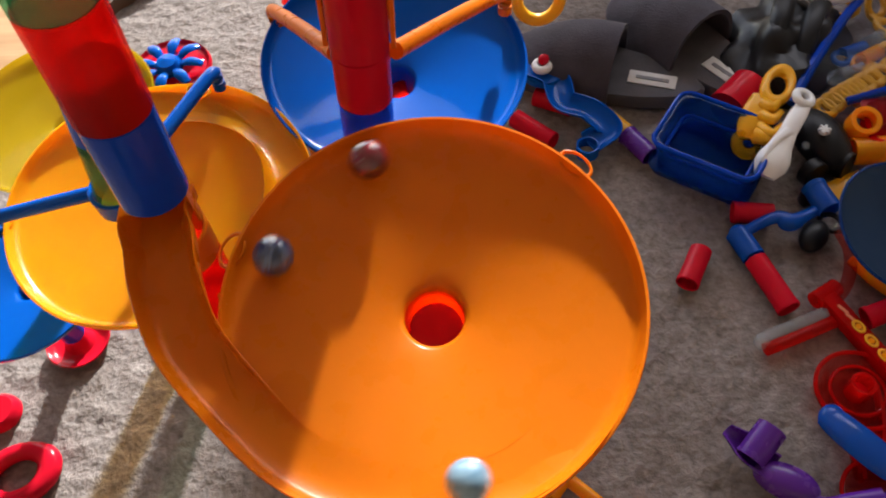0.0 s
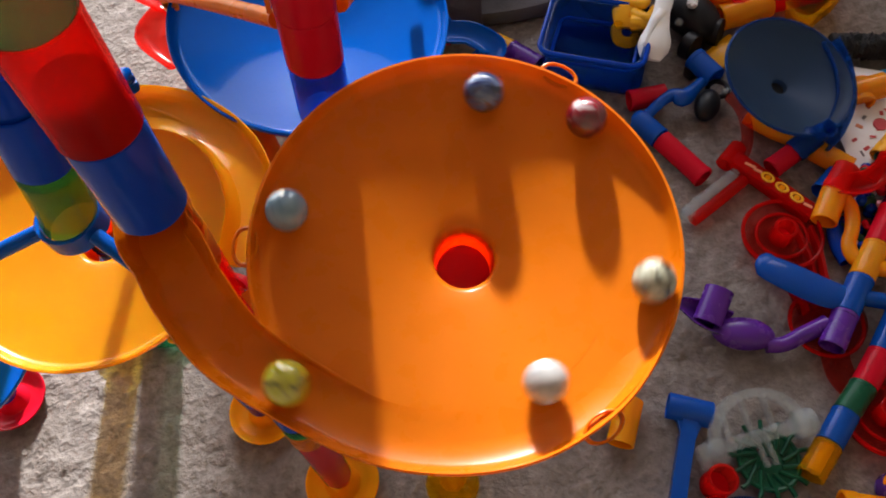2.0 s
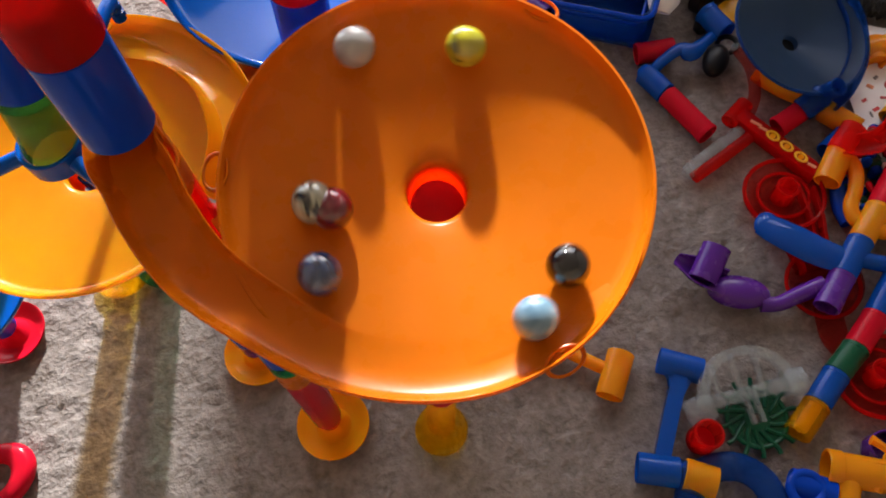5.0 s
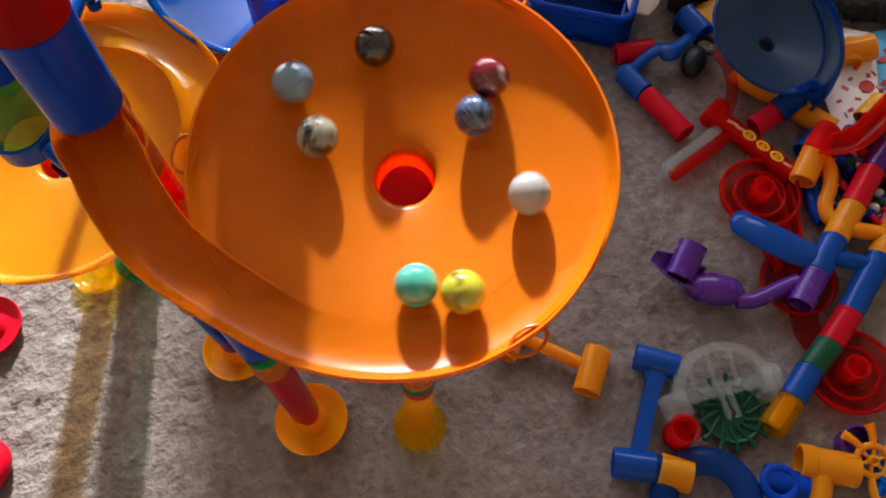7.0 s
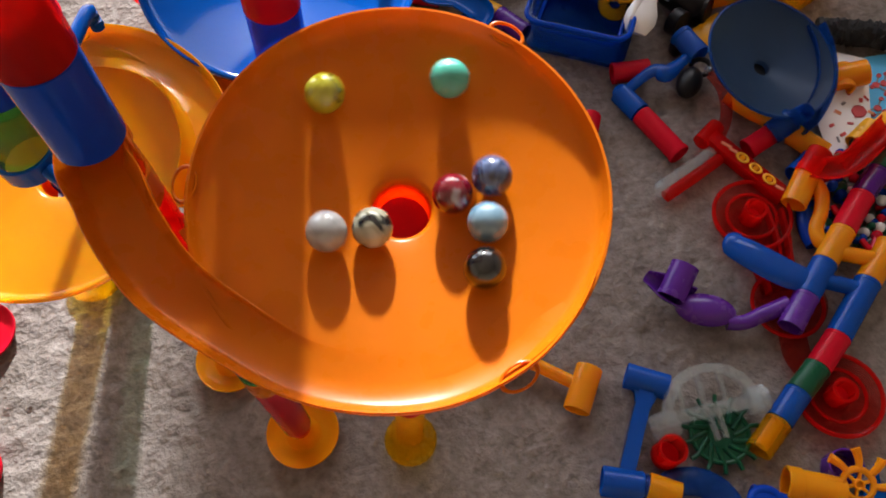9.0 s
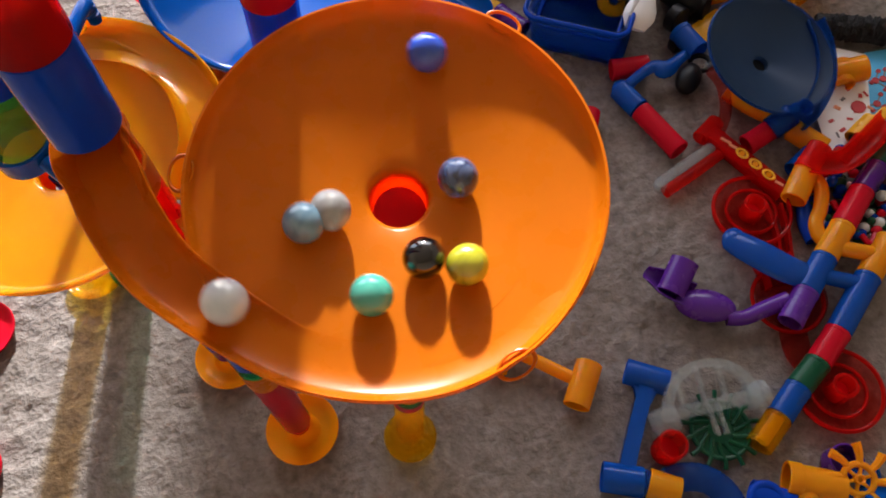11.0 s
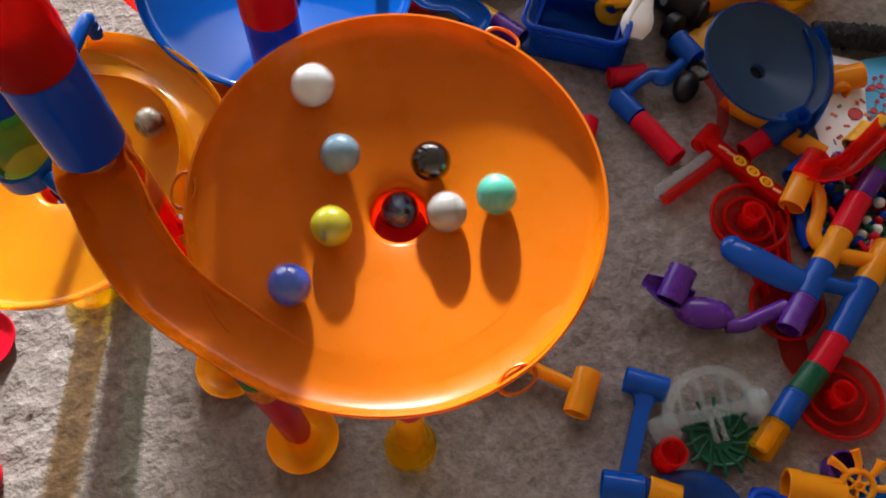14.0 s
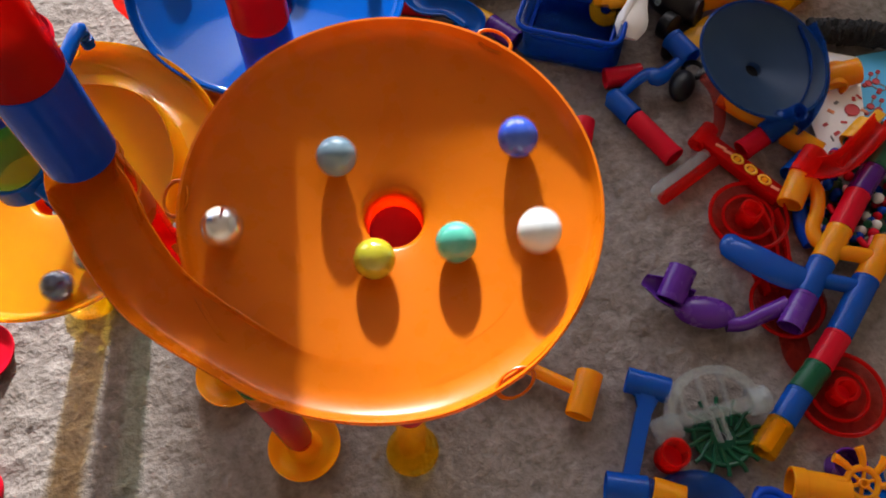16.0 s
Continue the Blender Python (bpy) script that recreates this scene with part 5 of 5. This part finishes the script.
ORBITS["D"] = [
    (0.6, 104.6, 169), (0.7, 99.1, 174), (0.8, 85.6, 185), (0.9, 73.6, 207), (1.0, 68.0, 240), (1.2, 60.7, 329),
    (1.5, 68.1, 446), (1.7, 66.1, 517), (1.8, 61.6, 555), (2.0, 57.8, 643), (2.2, 70.6, 706), (2.5, 68.1, 795),
    (2.7, 67.7, 856), (3.0, 56.6, 966), (3.5, 66.9, 1121), (4.0, 61.1, 1267), (6.5, 58.5, 1975), (7.0, 48.0, 2131),
    (7.5, 45.4, 2245), (8.0, 49.3, 2410), (8.5, 43.2, 2579), (9.0, 30.9, 2715), (11.5, 26.3, 3613), (12.0, 23.2, 3795),
    (12.5, 23.8, 4008), (13.0, 16.4, 4214), (13.5, 22.9, 4422), (14.0, 18.9, 4658), (14.5, 9.2, 4891),
]
ORBITS["E"] = [
    (1.4, 108.7, 168), (1.5, 99.8, 175), (1.6, 89.8, 188), (1.7, 76.2, 209), (1.8, 67.0, 245), (2.0, 68.8, 332),
    (2.2, 67.9, 407), (2.5, 66.1, 525), (2.7, 55.7, 585), (3.0, 57.3, 690), (3.5, 53.4, 803), (4.0, 52.9, 946),
    (6.5, 34.4, 1763), (7.0, 34.2, 1950), (7.5, 28.8, 2153), (8.0, 25.2, 2340), (8.5, 23.4, 2544), (9.0, 15.6, 2735),
]
ORBITS["F"] = [
    (1.8, 103.1, 170), (1.9, 92.6, 183), (2.0, 80.4, 206), (2.2, 70.6, 288), (2.5, 69.3, 411), (2.7, 67.8, 479),
    (3.0, 59.2, 576), (3.5, 68.1, 730), (4.0, 63.7, 870), (6.5, 47.2, 1566), (7.0, 55.0, 1720), (7.5, 59.4, 1857),
    (8.0, 60.4, 1990), (8.5, 64.0, 2145), (9.0, 51.4, 2274), (11.5, 37.7, 2959), (12.0, 31.1, 3108), (12.5, 37.7, 3271),
    (13.0, 30.6, 3438), (13.5, 31.1, 3619), (14.0, 27.2, 3789), (14.5, 29.6, 3978), (15.0, 25.6, 4157), (15.5, 29.2, 4361),
    (16.0, 21.5, 4559),
]
ORBITS["G"] = [
    (3.5, 102.5, 170), (3.6, 94.0, 182), (3.75, 76.0, 215), (4.0, 68.5, 339), (6.5, 52.0, 1056), (7.0, 48.7, 1171),
    (7.5, 49.3, 1320), (8.0, 44.5, 1465), (8.5, 48.6, 1621), (9.0, 42.3, 1746), (11.5, 26.5, 2626), (12.0, 21.1, 2829),
    (12.5, 23.1, 3013), (13.0, 21.7, 3225), (13.5, 19.9, 3415), (14.0, 21.7, 3643), (14.5, 21.2, 3832), (15.0, 17.7, 4046),
]
ORBITS["H"] = [
    (5.5, 104.0, 170), (5.8, 76.0, 207), (6.5, 68.0, 467), (7.0, 48.3, 623), (7.5, 61.1, 751), (8.0, 54.7, 889),
    (8.5, 42.7, 1029), (9.0, 52.2, 1137), (11.5, 44.7, 1821), (12.0, 51.9, 1943), (12.5, 44.2, 2102), (13.0, 35.5, 2213),
    (13.5, 34.2, 2360), (14.0, 37.7, 2512), (14.5, 34.2, 2666), (15.0, 31.9, 2840), (15.5, 33.0, 3009), (16.0, 28.0, 3196),
]
ORBITS["I"] = [
    (9.2, 103.7, 170), (9.5, 76.0, 207), (10.0, 66.0, 390), (11.5, 56.1, 970), (12.0, 66.2, 1113), (12.5, 63.4, 1245),
    (13.0, 58.5, 1398), (13.5, 55.6, 1522), (14.0, 51.9, 1649), (14.5, 59.4, 1796), (15.0, 53.8, 1924), (15.5, 38.2, 2052),
    (16.0, 55.1, 2176),
]
ORBITS["J"] = [
    (10.7, 104.0, 170), (11.0, 76.0, 207), (11.5, 69.1, 384), (12.0, 60.1, 579), (12.5, 67.8, 751), (13.0, 60.0, 900),
    (13.5, 65.1, 1063), (14.0, 57.9, 1194), (14.5, 48.1, 1342), (15.0, 63.3, 1474), (15.5, 62.5, 1616), (16.0, 56.0, 1775),
]
ORBITS["S"] = [
    (14.1, 104.0, 170), (14.35, 76.0, 207), (14.5, 68.6, 262), (15.0, 67.1, 504), (15.5, 69.3, 726), (16.0, 63.1, 897),
]

LOOKS = {
    "A": ("cloudy light grey-blue glass marble", [(0.35, (0.1, 0.19, 0.27)), (0.6, (0.19, 0.31, 0.4))], 0.0, 0.0),
    "B": ("clear dark blue glass marble", [(0.4, (0.015, 0.035, 0.12)), (0.5, (0.13, 0.19, 0.36)), (0.58, (0.012, 0.03, 0.1))], 0.4, 0.0),
    "C": ("dark red glass marble with a white swirl", [(0.42, (0.12, 0.002, 0.01)), (0.58, (0.2, 0.005, 0.016)), (0.66, (0.45, 0.38, 0.4))], 0.1, 0.0),
    "D": ("pearly white glass marble", [(0.35, (0.34, 0.335, 0.33)), (0.6, (0.5, 0.5, 0.5))], 0.25, 0.0),
    "E": ("cream and black swirled glass marble", [(0.43, (0.012, 0.012, 0.012)), (0.48, (0.3, 0.29, 0.21)), (0.65, (0.46, 0.45, 0.36))], 0.0, 0.0),
    "F": ("yellow-green glass marble with dark streaks", [(0.36, (0.06, 0.06, 0.01)), (0.42, (0.4, 0.37, 0.02)), (0.65, (0.5, 0.47, 0.03))], 0.0, 0.0),
    "G": ("glossy black glass marble", [(0.3, (0.001, 0.001, 0.0015)), (0.7, (0.002, 0.002, 0.003))], 0.0, 0.0),
    "H": ("turquoise green glass marble", [(0.35, (0.05, 0.36, 0.27)), (0.65, (0.1, 0.48, 0.37))], 0.0, 0.0),
    "I": ("royal blue glass marble", [(0.3, (0.015, 0.055, 0.42)), (0.7, (0.03, 0.1, 0.56))], 0.0, 0.0),
    "J": ("pale bluish white glass marble", [(0.35, (0.58, 0.64, 0.7)), (0.65, (0.72, 0.77, 0.8))], 0.0, 0.0),
    "S": ("shiny silvery glass marble", [(0.35, (0.5, 0.5, 0.52)), (0.65, (0.8, 0.8, 0.82))], 0.0, 0.9),
}
marbles = {}
for key, (label, stops, see, metal) in LOOKS.items():
    mat = marble_glass(label.replace(" ", "_"), stops, 65.0, 0.03, see, metal)
    marbles[key] = tagged(part("marble", ball(RADIUS * (1.06 if key == "J" else 1.0), None, Matrix(), 32, 20), mat), label, "marble", "marbles in the run")


def glide(keys, t):
    """Values between keys (time, a, b, ...), smooth in time."""
    k = np.array(keys, float)
    ts = k[:, 0]
    if t <= ts[0]:
        return k[0, 1:]
    if t >= ts[-1]:
        return k[-1, 1:]
    i = int(np.searchsorted(ts, t, "right")) - 1
    v = np.diff(k[:, 1:], axis=0) / np.diff(ts)[:, None]
    m0 = v[i] if i == 0 else (v[i - 1] + v[i]) / 2
    m1 = v[i] if i + 2 >= len(ts) else (v[i] + v[i + 1]) / 2
    h = ts[i + 1] - ts[i]
    f = (t - ts[i]) / h
    return (2 * f**3 - 3 * f**2 + 1) * k[i, 1:] + (f**3 - 2 * f**2 + f) * h * m0 + (3 * f**2 - 2 * f**3) * k[i + 1, 1:] + (f**3 - f**2) * h * m1


def in_bowl(r, turn, lift=0.0, bowl=None):
    """The place of a marble that rolls in a funnel, r metres from its axis."""
    z = (-0.0185 + (r - 0.012) * 0.195 if r < 0.072 else -0.0068 + (r - 0.072) * 0.42) + 0.0081 + lift
    return (bowl or BOWL) @ Vector((r * math.cos(radians(turn)), r * math.sin(radians(turn)), z))


TOWER_FOOT, TOWER_UP = Vector((-0.1015, 0.0168, 0.499)), Vector((0.06, 0.05, 1)).normalized()
LEAVE = {"B": 13.88, "C": 9.5, "D": 14.42, "E": 9.55, "G": 15.25}
# later orbits in the lower funnels: bowl, rows of (seconds, metres, degrees)
LATER = {
    "E": ("left", [(10.6, 0.064, -420), (11.6, 0.063, -60), (12.6, 0.061, 300), (13.0, 0.06, 444), (14.0, 0.058, 735), (16.0, 0.052, 1375)]),
    "B": ("left", [(14.7, 0.064, 215), (16.0, 0.06, 635)]),
    "C": ("blue", [(14.2, 0.066, 60), (15.0, 0.064, 190), (16.0, 0.06, 505)]),
    "D": ("blue", [(15.3, 0.066, -160), (16.0, 0.065, 70)]),
}
BOWLS = {"left": left.matrix_basis.copy(), "blue": blue.matrix_basis.copy()}


def marble_place(key, order, t):
    rows = [(a, r / 1000, turn) for a, r, turn in ORBITS[key]]
    first, last = rows[0][0], rows[-1][0]
    if first > 0 and t < first:
        wait = TOWER_FOOT + TOWER_UP * (0.15 + 0.0165 * order)
        foot = TOWER_FOOT + TOWER_UP * 0.003
        start = in_bowl(rows[0][1], rows[0][2])
        if t < first - 0.3:
            return wait
        if t < first - 0.1:
            return wait.lerp(foot, ((t - first + 0.3) / 0.2) ** 2)
        return foot.lerp(start, (t - first + 0.1) / 0.1)
    if key in LEAVE:
        out = LEAVE[key]
        if t > last or (t >= out):
            spin = rows[-1][2] + 430 * (min(t, out) - last)
            hidden = in_bowl(0.002, 0, -0.05 - 0.017 * (order % 3))
            if t < out:
                f = (t - last) / max(out - last, 1e-6)
                return in_bowl(rows[-1][1] * (1 - f) + 0.007 * f, spin, -0.004 * f * f)
            if key in LATER and t > LATER[key][1][0][0] - 0.4:
                name, later = LATER[key]
                begin = later[0][0]
                r, turn = glide(later, t)
                there = in_bowl(r, turn, 0.0, BOWLS[name])
                return hidden.lerp(there, min(1, (t - begin + 0.4) / 0.4))
            f = min(1, (t - out) / 0.22)
            return in_bowl(0.007, spin, -0.004 - 0.008 * (key == "D")).lerp(hidden, f * f)
    r, turn = glide(rows, t)
    return in_bowl(r, turn)


def motions():
    order = {k: i for i, k in enumerate(["D", "E", "F", "G", "H", "I", "J", "S", "A", "B", "C"])}
    for key, ob in marbles.items():
        rows, turn, before = [], Euler((0.4, 0.9, 0.2)).to_quaternion(), None
        for i in range(241):
            t = i / 15
            p = marble_place(key, order[key], t)
            if before is not None:
                d = p - before
                axis = Vector((0, 0, 1)).cross(d)
                if axis.length > 1e-5:
                    turn = Matrix.Rotation(min(axis.length / RADIUS, 1.2), 3, axis.normalized()).to_quaternion() @ turn
            before = p
            rows.append((t, Matrix.Translation(p) @ turn.to_matrix().to_4x4()))
        walk(ob, rows)


motions()
